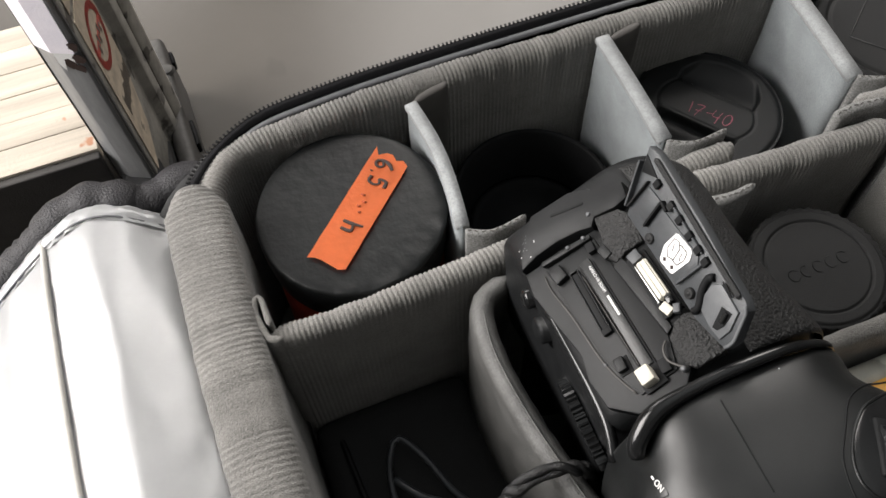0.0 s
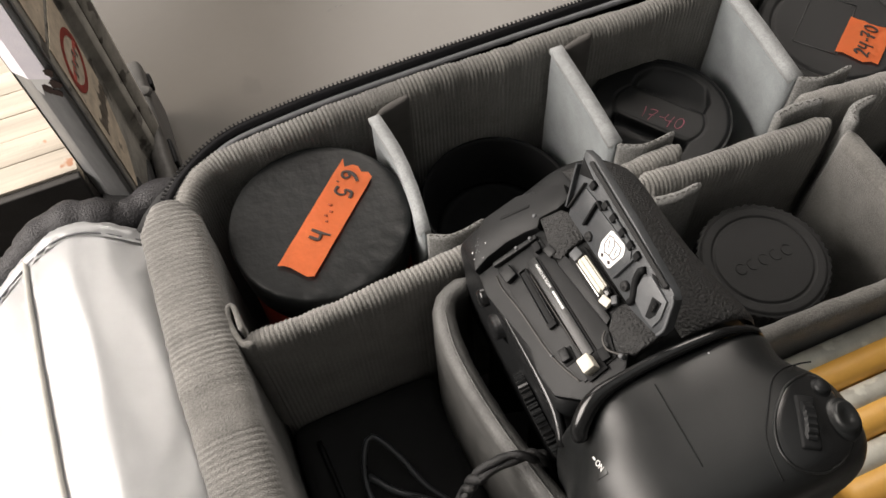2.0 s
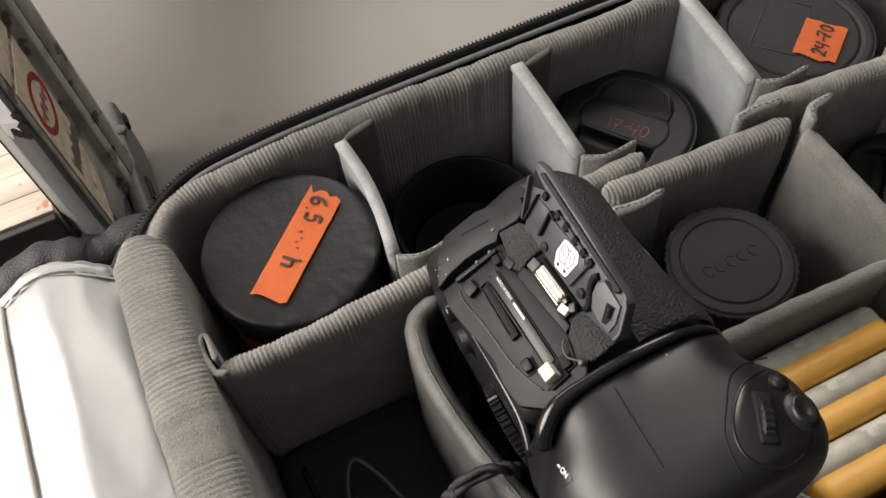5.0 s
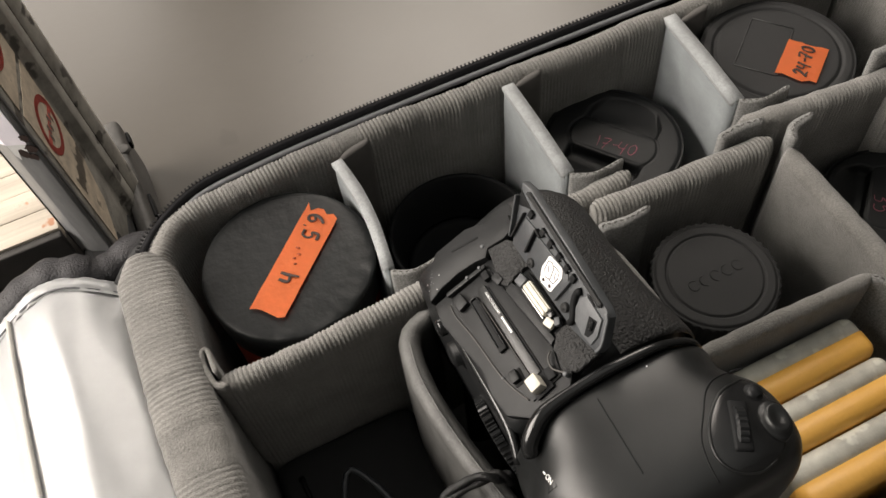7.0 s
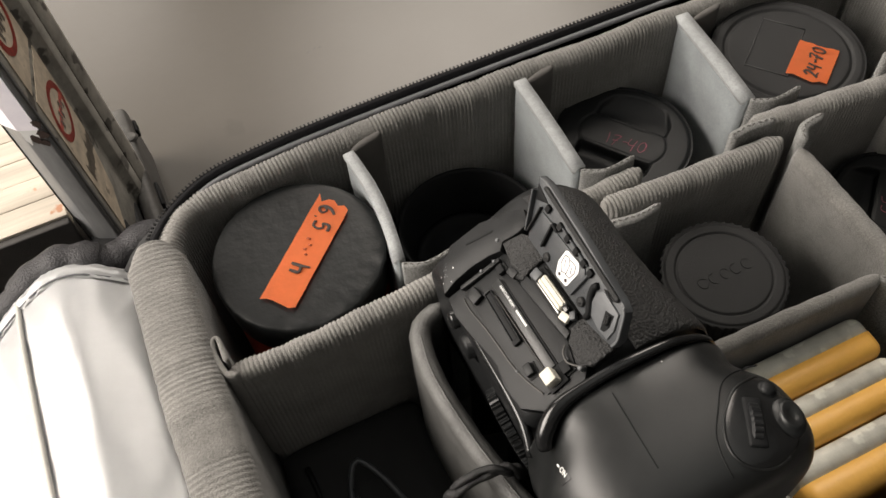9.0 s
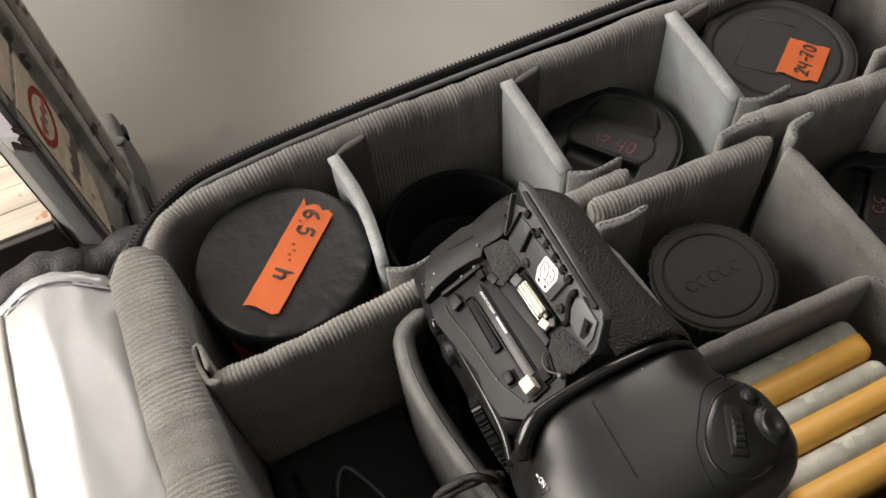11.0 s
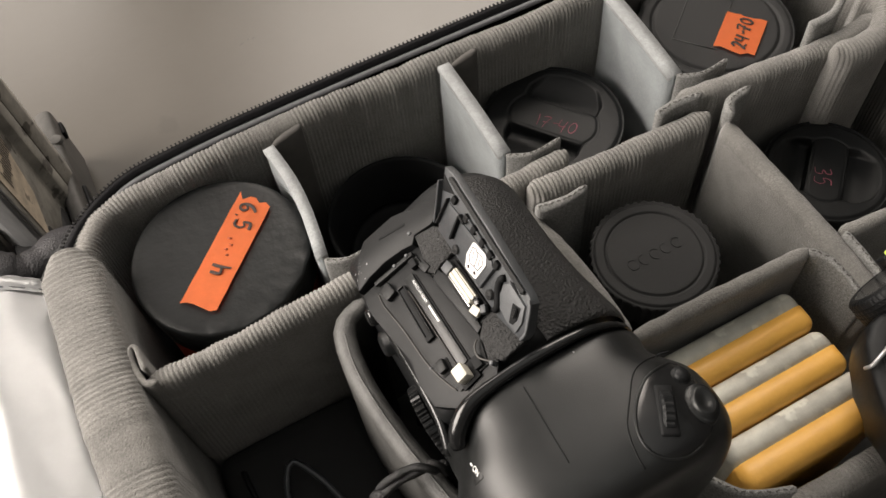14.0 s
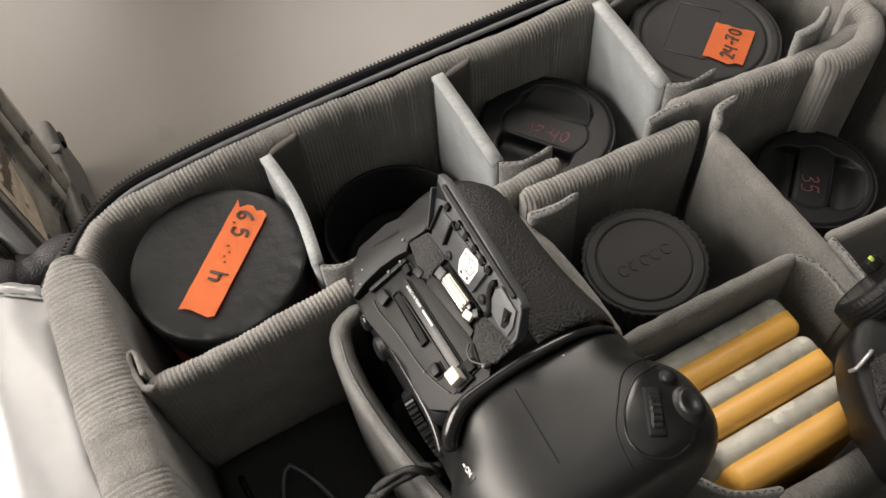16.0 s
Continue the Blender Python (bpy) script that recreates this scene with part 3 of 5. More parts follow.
def cap_disc(r, z, height_of, rings=60, n=132, skirt=0.012, knurl=None):
    """A lens cap: a round top whose relief is a function of (x, y), with a skirt below its rim."""
    bm = bmesh.new()
    mid = bm.verts.new((0, 0, z + height_of(0, 0)))
    rows = []
    for i in range(1, rings + 1):
        q = r * i / rings
        rows.append([bm.verts.new((q * math.cos(2 * math.pi * k / n), q * math.sin(2 * math.pi * k / n), z + height_of(q * math.cos(2 * math.pi * k / n), q * math.sin(2 * math.pi * k / n)))) for k in range(n)])
    for dr, dz in ((0.0006, -0.0006), (0.0009, -0.0018), (0.0009, -skirt)):
        row = []
        for k in range(n):
            a = 2 * math.pi * k / n
            q = r + dr + (knurl(a) if knurl else 0)
            row.append(bm.verts.new((q * math.cos(a), q * math.sin(a), z + dz)))
        rows.append(row)
    for k in range(n):
        bm.faces.new((mid, rows[0][k], rows[0][(k + 1) % n]))
    for a, b in zip(rows, rows[1:]):
        for k in range(n):
            bm.faces.new((a[k], b[k], b[(k + 1) % n], a[(k + 1) % n]))
    return bm


def step_up(x, lo, hi):
    t = min(1.0, max(0.0, (x - lo) / (hi - lo)))
    return t * t * (3 - 2 * t)


def pinch_relief(r, turn):
    """Two finger pockets across from one another, a flat band between them, fine grooves at their sides."""
    c, s = math.cos(radians(turn)), math.sin(radians(turn))

    def f(x, y):
        p, q = (x * c + y * s) / r, (-x * s + y * c) / r
        a, d = abs(p), math.hypot(p, q)
        wide = 0.56 - 0.55 * max(0.0, a - 0.50)
        inside = step_up(a, 0.29, 0.325) * step_up(wide - abs(q), 0.0, 0.04) * step_up(0.86 - d, 0.0, 0.03)
        z = -inside * (0.0062 - 0.0056 * step_up(a, 0.42, 0.84))
        side = 0.50 + 0.16 * (1 - min(1, (a / 0.33) ** 2))
        groove = math.exp(-((abs(q) - side) / 0.014) ** 2) * step_up(0.36 - a, 0, 0.04)
        rim = math.exp(-((a - 0.265) / 0.014) ** 2) * step_up(0.60 - abs(q), 0, 0.04)
        return z - 0.0009 * groove - 0.0007 * rim - 0.0012 * step_up(d, 0.93, 1.0)

    return f


def ring_relief(r, at, depth=0.0007, width=0.018, dish=0.0):
    def f(x, y):
        d = math.hypot(x, y) / r
        return -depth * math.exp(-((d - at) / width) ** 2) - 0.001 * step_up(d, 0.95, 1.0) - dish * step_up(at - d, 0, 0.05)

    return f


def local(ob, x, y, z, turn=0):
    """A pose in a lens's own space from a place in the bag."""
    return pose(x - ob.location.x, y - ob.location.y, z - ob.location.z, 0, 0, turn)


HAND = {
    "0": [[(0.3, 0.95), (0.08, 0.7), (0.1, 0.2), (0.32, 0.05), (0.5, 0.35), (0.48, 0.75), (0.3, 0.95)]],
    "1": [[(0.12, 0.9), (0.2, 0.5), (0.24, 0.02)]],
    "2": [[(0.05, 0.75), (0.25, 0.97), (0.46, 0.75), (0.25, 0.35), (0.03, 0.05), (0.25, 0.1), (0.52, 0.02)]],
    "3": [[(0.06, 0.9), (0.38, 0.95), (0.42, 0.7), (0.18, 0.52), (0.45, 0.42), (0.42, 0.1), (0.05, 0.06)]],
    "4": [[(0.1, 0.95), (0.03, 0.5), (0.25, 0.42), (0.5, 0.5)], [(0.5, 0.92), (0.42, 0.5), (0.4, -0.05)]],
    "5": [[(0.52, 0.95), (0.15, 0.93), (0.1, 0.55), (0.35, 0.62), (0.5, 0.35), (0.36, 0.05), (0.03, 0.08)]],
    "6": [[(0.45, 0.98), (0.18, 0.72), (0.05, 0.35), (0.18, 0.03), (0.42, 0.06), (0.5, 0.28), (0.32, 0.45), (0.1, 0.3)]],
    "7": [[(0.03, 0.88), (0.28, 0.95), (0.5, 0.9), (0.32, 0.5), (0.22, 0.0)], [(0.1, 0.45), (0.45, 0.5)]],
    "-": [[(0.08, 0.45), (0.4, 0.5)]],
    ".": [[(0.14, 0.06), (0.2, 0.04)]],
}


def hand_writing(ob, body, size, m, mat, label, pen=0.0006):
    """Figures drawn with a pen: round strokes, each a little off the line, lying flat on the surface."""
    bm, run = bmesh.new(), 0.0
    for k, c in enumerate(body):
        lift = 0.05 * math.sin(k * 2.7 + size * 900)
        for stroke in HAND[c]:
            pts = [((run + x + 0.08 * y) * size, (y + lift - 0.5) * size, 0) for x, y in stroke]
            q = tube(pts, pen, 6, size * 0.05, radius_at=lambda t: 1.0 + 0.25 * math.sin(t * 5 + k))
            me = bpy.data.meshes.new("q")
            q.to_mesh(me)
            q.free()
            bm.from_mesh(me)
            bpy.data.meshes.remove(me)
        run += 0.42 if c in ".-1" else 0.68
    bmesh.ops.translate(bm, vec=(-run * size / 2, 0, 0), verts=bm.verts)
    bmesh.ops.transform(bm, matrix=m @ Matrix.Diagonal((1, 1, 0.15, 1)), verts=bm.verts)
    return part("writing", bm, mat, ob, label)


# the taped lens
FADED = material("faded_marker_ink", (0.42, 0.07, 0.02), 0.6, vary=0.3, scale=500)
tape = part("label", tape_strip(0.067, 0.0195, 0.0, 0.0016, 3), ORANGE, lens, "torn fluorescent orange tape label", smooth=False)
tape.matrix_local = local(lens, -0.0614, -0.0549, 0.1924, 43.5)
hand_writing(tape, "6.5", 0.0095, pose(0.0215, 0.0004, 0.0005, 0, 0, 186), INK, "black handwritten number", 0.0008)
hand_writing(tape, "4", 0.0105, pose(-0.0110, -0.001, 0.0005, 0, 0, 14), INK, "black handwritten number", 0.0008)
for k, (dx, dy) in enumerate(((0.0040, 0.0022), (0.0005, -0.0002), (-0.0025, 0.0012), (-0.0055, -0.0008))):
    part("faded_mark", block((0.0010, 0.0022 - 0.0003 * k, 0.0003), (dx + 0.003, dy, 0.0004)), FADED, tape)

# the deep open lens
lens = thing("lens", "black lens with an open deep hood", "lens", (0.036, -0.048, FLOOR_Z))
H2 = 0.142 - FLOOR_Z
part("hood", lathe([(0.037, 0.02), (0.0425, H2 - 0.03), (0.0437, H2), (0.0425, H2 + 0.0006), (0.0410, H2 - 0.001), (0.037, H2 - 0.030), (0.0355, H2 - 0.034)], 72), DEEP, lens, "black lens hood, open upwards")
part("barrel", lathe([(0, 0), (0.038, 0), (0.038, 0.03), (0.036, H2 - 0.036), (0.031, H2 - 0.0345), (0.030, H2 - 0.037), (0.024, H2 - 0.038), (0.023, H2 - 0.041), (0.0, H2 - 0.0415)], 72), DEEP, lens)
part("label", block((0.011, 0.006, 0.0004), (-0.026, -0.0265, H2 - 0.0320), m=pose(0, 0, 0)), ORANGE, lens, "scrap of orange tape")

# lens marked 17-40
lens = thing("lens", "black zoom lens with a pinch cap marked 17-40 in pink", "lens", (0.1415, -0.0435, FLOOR_Z))
lens_barrel(lens, 0.0385, 0.150)
cap = part("cap", cap_disc(0.0412, 0.160 - FLOOR_Z, pinch_relief(0.0412, 36)), MATTE, lens, "black pinch lens cap")
hand_writing(cap, "17-40", 0.0092, local(lens, 0.1410, -0.0480, 0.1602, -50), PINK, "pink handwritten focal length", 0.00028)

# lens marked 24-70
FILM = material("clear_film_on_plastic", (0.06, 0.06, 0.06), 0.4, vary=0.15, scale=90, bump=0.4, bump_scale=700)
lens = thing("lens", "black zoom lens with a flat cap and an orange label", "lens", (0.2455, -0.0525, FLOOR_Z))
lens_barrel(lens, 0.0405, 0.182)
cap = part("cap", cap_disc(0.0440, 0.190 - FLOOR_Z, ring_relief(0.0440, 0.83, 0.0012, 0.022)), CAPGREY, lens, "scuffed black cap with a ring groove")
RES = local(lens, 0.2415, -0.0452, 0.1903, 39)
for sx, sy, px, py in ((0.042, 0.0004, 0, 0.0125), (0.042, 0.0004, 0, -0.0125), (0.0004, 0.025, 0.021, 0), (0.0005, 0.025, -0.021, 0)):
    part("film_edge", block((sx, sy, 0.0002), (px, py, 0), m=RES), FILM, cap, "pale edge of clear film")
tape = part("label", tape_strip(0.0300, 0.0235, 0.0, 0.0010, 5), ORANGE, lens, "torn fluorescent orange tape label", smooth=False)
tape.matrix_local = local(lens, 0.2525, -0.0660, 0.1912, 37)
hand_writing(tape, "24-70", 0.0080, pose(0.0, -0.0010, 0.0004, 0, 0, 4), INK, "black handwritten focal length", 0.0007)

# lens marked 35
lens = thing("lens", "small black lens with a pinch cap marked 35 in pink", "lens", (0.2605, -0.1485, FLOOR_Z))
lens_barrel(lens, 0.0330, 0.140)
cap = part("cap", cap_disc(0.0348, 0.150 - FLOOR_Z, pinch_relief(0.0348, -48)), MATTE, lens, "black pinch lens cap")
hand_writing(cap, "35", 0.0100, local(lens, 0.2550, -0.1515, 0.1502, -128), PINK, "pink handwritten focal length", 0.0003)

# lens with the rear cap
lens = thing("lens", "lens standing on its front with a knurled charcoal rear cap", "lens", (0.1290, -0.1590, FLOOR_Z))
lens_barrel(lens, 0.030, 0.168)
cap = part("rear_cap", cap_disc(0.0312, 0.181 - FLOOR_Z, ring_relief(0.0312, 0.79, 0.0013, 0.014), n=180, skirt=0.017, knurl=lambda a: 0.0010 * (1 if math.cos(a * 45) > 0 else 0)), CAPGREY, lens, "knurled charcoal rear lens cap")
for k in range(5):
    mark = local(lens, 0.1290, -0.1595, 0.1812, 1) @ pose(-0.0135 + 0.0066 * k, 0, 0)
    part("raised_mark", tube([mark @ Vector((0.0026 * math.cos(q), 0.0030 * math.sin(q), 0)) for q in (radians(d) for d in range(30 + 40 * (k % 2), 331 - 30 * (k % 3), 30))], 0.00018, 5, 0.001), CAPGREY, cap)

# ---- the camera body with its battery grip ----
body = thing("reflex_camera", "worn black digital camera body with battery grip, card door open", "camera")


def loft(stations, levels=2):
    """A skin over closed profiles of (x, z), one a station along y."""
    bm = bmesh.new()
    rings = [[bm.verts.new((x, y, z)) for x, z in prof] for y, prof in stations]
    for a, b in zip(rings, rings[1:]):
        for k in range(len(a)):
            j = (k + 1) % len(a)
            bm.faces.new((a[k], b[k], b[j], a[j]))
    bm.faces.new(rings[0])
    bm.faces.new(rings[-1][::-1])
    return bm


def soft_part(name, bm, mat, parent, label="", levels=2):
    ob = part(name, bm, mat, parent, label)
    mod = ob.modifiers.new("soft", "SUBSURF")
    mod.levels = mod.render_levels = levels
    return ob


SIDE = [(-0.008, 0.140), (-0.0135, 0.185), (-0.0152, 0.230), (-0.0182, 0.2460), (-0.0128, 0.2530), (0.0022, 0.2620), (0.0158, 0.2706), (0.027, 0.2795), (0.041, 0.2790), (0.053, 0.2700), (0.0605, 0.2540), (0.0615, 0.225), (0.056, 0.180), (0.050, 0.140)]


def side_at(y, grow=1.0, lift=0.0, front=0.0):
    mx, mz = 0.022, 0.205
    return (y, [(mx + (x - mx) * grow + (front if x > 0.04 else 0), (mz + (z - mz) * grow if z > 0.2 else z) - (y + 0.17) * 0.115 + lift) for x, z in SIDE])


soft_part("body_shell", loft([side_at(-0.1190, 0.94, -0.009), side_at(-0.1192, 0.97, -0.008), side_at(-0.1205, 0.99, -0.0065), side_at(-0.1245, 1.0, -0.004, 0.001), side_at(-0.136, 1.0, -0.001, 0.003), side_at(-0.16, 1.0, 0, 0.0005), side_at(-0.185, 1.0, 0, 0.001), side_at(-0.205, 1.0, 0, 0.004), side_at(-0.2165, 1.0, 0, 0.005)]), PLASTIC, body, "black moulded body shell", 2)

# leather-grained grip skin over the front shoulder


def grip_skin():
    bm, rows = bmesh.new(), []
    for y, grow, lift, front in ((-0.1260, 0.985, -0.003, 0.001), (-0.1275, 1.012, -0.003, 0.0015), (-0.136, 1.016, -0.001, 0.003), (-0.16, 1.016, 0, 0.0005), (-0.185, 1.016, 0, 0.001), (-0.205, 1.016, 0, 0.004), (-0.2125, 1.012, 0, 0.005), (-0.2135, 0.985, 0, 0.005)):
        prof = side_at(y, grow, lift, front)[1][7:13]
        base = side_at(y, 0.985, lift, front)[1][7]
        rows.append([bm.verts.new((x, y, z)) for x, z in [base] + prof])
    for a, b in zip(rows, rows[1:]):
        for k in range(len(a) - 1):
            bm.faces.new((a[k], b[k], b[k + 1], a[k + 1]))
    return bm


soft_part("grip_skin", grip_skin(), RUBBER, body, "pebbled black rubber grip skin", 2)

# battery grip
GRIP = [(-0.012, 0.140), (-0.021, 0.190), (-0.0255, 0.232), (-0.0255, 0.2500), (-0.0215, 0.2660), (-0.0110, 0.2775), (0.006, 0.2820), (0.028, 0.2850), (0.045, 0.2858), (0.0575, 0.2790), (0.0660, 0.2640), (0.0660, 0.235), (0.058, 0.180), (0.050, 0.140)]


def grip_at(y, grow=1.0, bulge=0.0, rear=0.0, drop=0.0):
    mx, mz = 0.022, 0.205
    out = []
    for x, z in GRIP:
        gx = mx + (x - mx) * grow + bulge * step_up(x, 0.03, 0.065) - rear * step_up(-x, 0.0, 0.02)
        gz = (mz + (z - mz) * grow if z > 0.2 else z) - (y + 0.24) * 0.11 - drop
        out.append((gx, gz))
    return (y, out)


grip = soft_part("battery_grip", loft([grip_at(-0.2172, 0.955, -0.002, -0.006), grip_at(-0.2185, 0.985, -0.001, -0.005), grip_at(-0.2230, 0.995, 0.0, -0.0065), grip_at(-0.2300, 1.0, -0.003, -0.0055), grip_at(-0.2375, 1.0, 0.004, -0.001), grip_at(-0.2435, 1.0, 0.0095, 0.002), grip_at(-0.262, 1.0, 0.0095, 0.001), grip_at(-0.2695, 0.985, 0.006, 0, 0.001), grip_at(-0.2735, 0.94, 0.004, 0, 0.002), grip_at(-0.2765, 0.86, 0.0, 0, 0.004)]), SATIN, body, "worn glossy black battery grip", 3)
part("seam_lip", tube([(-0.0165, -0.2262, 0.2655), (-0.0155, -0.2232, 0.2695), (-0.0075, -0.2182, 0.2752), (0.0070, -0.2166, 0.2797), (0.0240, -0.2166, 0.2832), (0.0420, -0.2172, 0.2830), (0.0560, -0.2186, 0.2745), (0.0645, -0.2205, 0.2534)], 0.0025, 12, 0.0015, radius_at=lambda s: 0.85 + 0.5 * math.exp(-((s - 0.08) / 0.13) ** 2) - 0.35 * step_up(s, 0.4, 0.85)), GLOSS, body, "shiny worn rolled edge where the grip joins")


def frame_matrix(o, u, v, w):
    m = Matrix.Identity(4)
    for k, c in enumerate((u, v, w, o)):
        for i in range(3):
            m[i][k] = c[i]
    return m


BAY = frame_matrix((-0.0001, -0.1710, 0.2671), (0.8412, 0.0, 0.5408), (-0.0731, -0.9908, 0.1137), (-0.5358, 0.1351, 0.8335))


def poly_plate(points, h0, h1, m, bevel=0.0):
    """An upright plate over a flat outline, from height h0 to h1 in the frame m."""
    bm = bmesh.new()
    vs = [bm.verts.new((x, y, h0)) for x, y in points]
    f = bm.faces.new(vs)
    e = bmesh.ops.extrude_face_region(bm, geom=[f])
    bmesh.ops.translate(bm, vec=(0, 0, h1 - h0), verts=[v for v in e["geom"] if isinstance(v, bmesh.types.BMVert)])
    if bevel:
        top = [ed for ed in bm.edges if all(abs(v.co.z - h1) < 1e-7 for v in ed.verts)]
        bmesh.ops.bevel(bm, geom=top, offset=bevel, segments=2, affect="EDGES", profile=0.5)
    bmesh.ops.transform(bm, matrix=m, verts=bm.verts)
    return bm


def mm(*pts):
    return [(x / 1000, y / 1000) for x, y in pts]


FLAPGREY = material("worn_grey_plastic", (0.105, 0.110, 0.115), 0.42, vary=0.2, scale=120, bump=0.3, bump_scale=2500)
DOORMAT = material("charcoal_door_plastic", (0.050, 0.054, 0.058), 0.42, vary=0.15, scale=120, bump=0.3, bump_scale=2500)


def bay_block(name, u, v, w, size, mat, parent, label="", bevel=0.0003, turn=0.0):
    return crisp(part(name, block([s / 1000 for s in size], (0, 0, 0), bevel, 2, BAY @ pose(u / 1000, v / 1000, w / 1000, 0, 0, turn)), mat, parent, label))


def drop_shape(points, h0, h1, bevel=0.0004):
    return poly_plate(mm(*points), h0 / 1000, h1 / 1000, BAY, bevel)


panel = crisp(part("side_panel", drop_shape([(-13.0, -46.5), (-19.5, -41), (-24.6, -31), (-25.4, -27.2), (-18, -29.2), (-8, -29.6), (1, -28.2), (6.2, -26.4), (9, -29.5), (17, -28), (23, -29), (24, -36), (18, -40.5), (12.3, -41), (11.2, -42.6), (4, -45.8)], -7.0, 0.9, 0.0011), PLASTIC, body, "chipped black side panel"))
bay = part("card_bay", drop_shape([(-25.6, -27), (-26.2, -17), (-24.2, -8), (-18.9, 14), (-20.2, 24), (-18, 36), (-9, 43.5), (9, 44), (14, 38), (22, 20), (21, -12), (6, -27)], -7.0, -2.0, 0.0009), MATTE, body, "recessed memory card bay")
crisp(bay)
crisp(part("bay_floor", drop_shape([(-17.2, -23), (4.6, -23), (6.4, -8), (12.0, 25.0), (9.6, 37), (-5.0, 38.5), (-8.0, 31), (-11.6, 20), (-14.8, -0.6)], -2.4, -1.2, 0.0003), PLASTIC, bay, "raised bay floor"))
bay_block("bay_wall", -6.6, -24.4, -0.6, (21.5, 2.2, 2.6), PLASTIC, bay, "sloped wall of the bay", 0.0007, 2.5)
bay_block("card_slot", -6.7, -1.0, -0.6, (2.4, 26, 1.2), DEEP, bay, "dark card slot", turn=-3.3)
bay_block("slot_rim", -8.3, -1.0, -0.4, (0.6, 28, 1.7), MATTE, bay, turn=-3.3)
bay_block("slot_rim", -5.1, -1.0, -0.4, (0.6, 28, 1.7), MATTE, bay, turn=-3.3)
bay_block("slot_rim", -7.7, -14.9, -0.4, (3.8, 0.7, 1.7), MATTE, bay, turn=-3.3)
bay_block("slot_end", -5.9, 12.6, -0.3, (3.6, 2.4, 1.9), DEEP, bay, turn=-3.3)
bay_block("card_guide", -0.3, 7.4, -0.6, (4.2, 48, 1.6), SATIN, bay, "dark printed card guide", turn=-4.6)
bay_block("guide_groove", 2.3, 8.0, -0.9, (0.7, 47, 0.8), DEEP, bay, turn=-4.6)
bay_block("rail_groove", -3.5, 9.0, -1.0, (0.9, 42, 0.7), DEEP, bay, turn=-5.6)
bay_block("rail", -3.1, 9.0, -0.3, (0.22, 41, 0.9), GRIME, bay, "thin dull metal guide rail", 0.0001, -5.6)
crisp(part("card_step", drop_shape([(6.4, -8), (12.0, 25), (14.6, 23.6), (12.4, -3.4), (10.4, -9.6)], -2.4, -0.3, 0.0003), MATTE, bay))
bay_block("clip", -13.0, -17.2, 0.0, (5.2, 6.6, 2.8), MATTE, bay, "square black clip", 0.0006, -12)
bay_block("clip", 2.4, -19.4, -0.2, (3.0, 4.2, 3.0), DEEP, bay)
bay_block("clip", 6.2, -14.6, -0.2, (3.6, 5.4, 2.2), MATTE, bay, bevel=0.0006, turn=-15)
bay_block("connector_well", 16.4, 6.5, -0.6, (7.6, 27, 1.6), DEEP, bay, "dark connector well", turn=-5)
spring = bay_block("connector", 17.0, 5.6, 0.8, (4.4, 16.5, 3.0), CREAM, bay, "cream ribbed connector", 0.0007, -5)
bay_block("connector_rib", 18.0, 5.6, 2.3, (0.8, 16.0, 0.9), CREAM, spring, bevel=0.0003, turn=-5)
bay_block("connector_rib", 16.1, 5.7, 2.3, (0.8, 16.0, 0.9), CREAM, spring, bevel=0.0003, turn=-5)
bay_block("connector_groove", 14.2, 6.0, 0.2, (0.5, 17, 2.0), STEEL, spring, "thin bright metal edge", 0.0001, -5)
bay_block("connector_tip", 16.2, 17.6, 0.6, (3.4, 4.6, 2.2), CREAM, bay, bevel=0.0005, turn=-20)
bay_block("connector_cap", 18.7, 15.4, 1.0, (2.4, 3.0, 3.0), GLOSS, bay)
bay_block("connector_cap", 19.3, 19.4, 0.6, (2.6, 3.4, 2.6), DOORMAT, bay, bevel=0.0005, turn=25)
bay_block("connector_cap", 15.2, -5.2, 1.0, (4.4, 4.6, 3.4), DOORMAT, bay, bevel=0.0005, turn=-12)
bay_block("eject_button", 0.0, 35.0, 1.6, (5.2, 6.2, 5.4), CREAM, bay, "cream eject button", 0.0008, -6)
bay_block("button_well", 0.6, 34.8, -0.9, (8.6, 9.4, 1.0), DEEP, bay, turn=-6)
bay_block("stud", -6.6, 26.2, 0.2, (3.6, 5.2, 3.0), MATTE, bay, "small black stud", 0.0006)
# Black plate painted as the shadow round the stud.
bay_block("stud_shadow", -6.2, 26.6, -1.1, (5.0, 6.6, 0.6), DEEP, bay)
bay_block("latch", 6.6, 34.2, -0.2, (3.6, 5.0, 2.0), DEEP, bay)
part("latch_wire", tube([BAY @ Vector(p) for p in ((0.0108, 0.0270, 0.0002), (0.0088, 0.0292, 0.0008), (0.0084, 0.0335, 0.0012), (0.0104, 0.0366, 0.0012), (0.0126, 0.0388, 0.0004))], 0.0004, 8, 0.001), GRIME, bay, "bent dull metal latch wire")
part("bay_groove", tube([BAY @ Vector((u / 1000, v / 1000, -0.0017)) for u, v in ((-18.6, -21), (-18.6, -15), (-15.6, 0), (-12.6, 20), (-9.0, 31.5), (-6.5, 37))], 0.00035, 6, 0.002), GRIME, bay, "pale edge line")
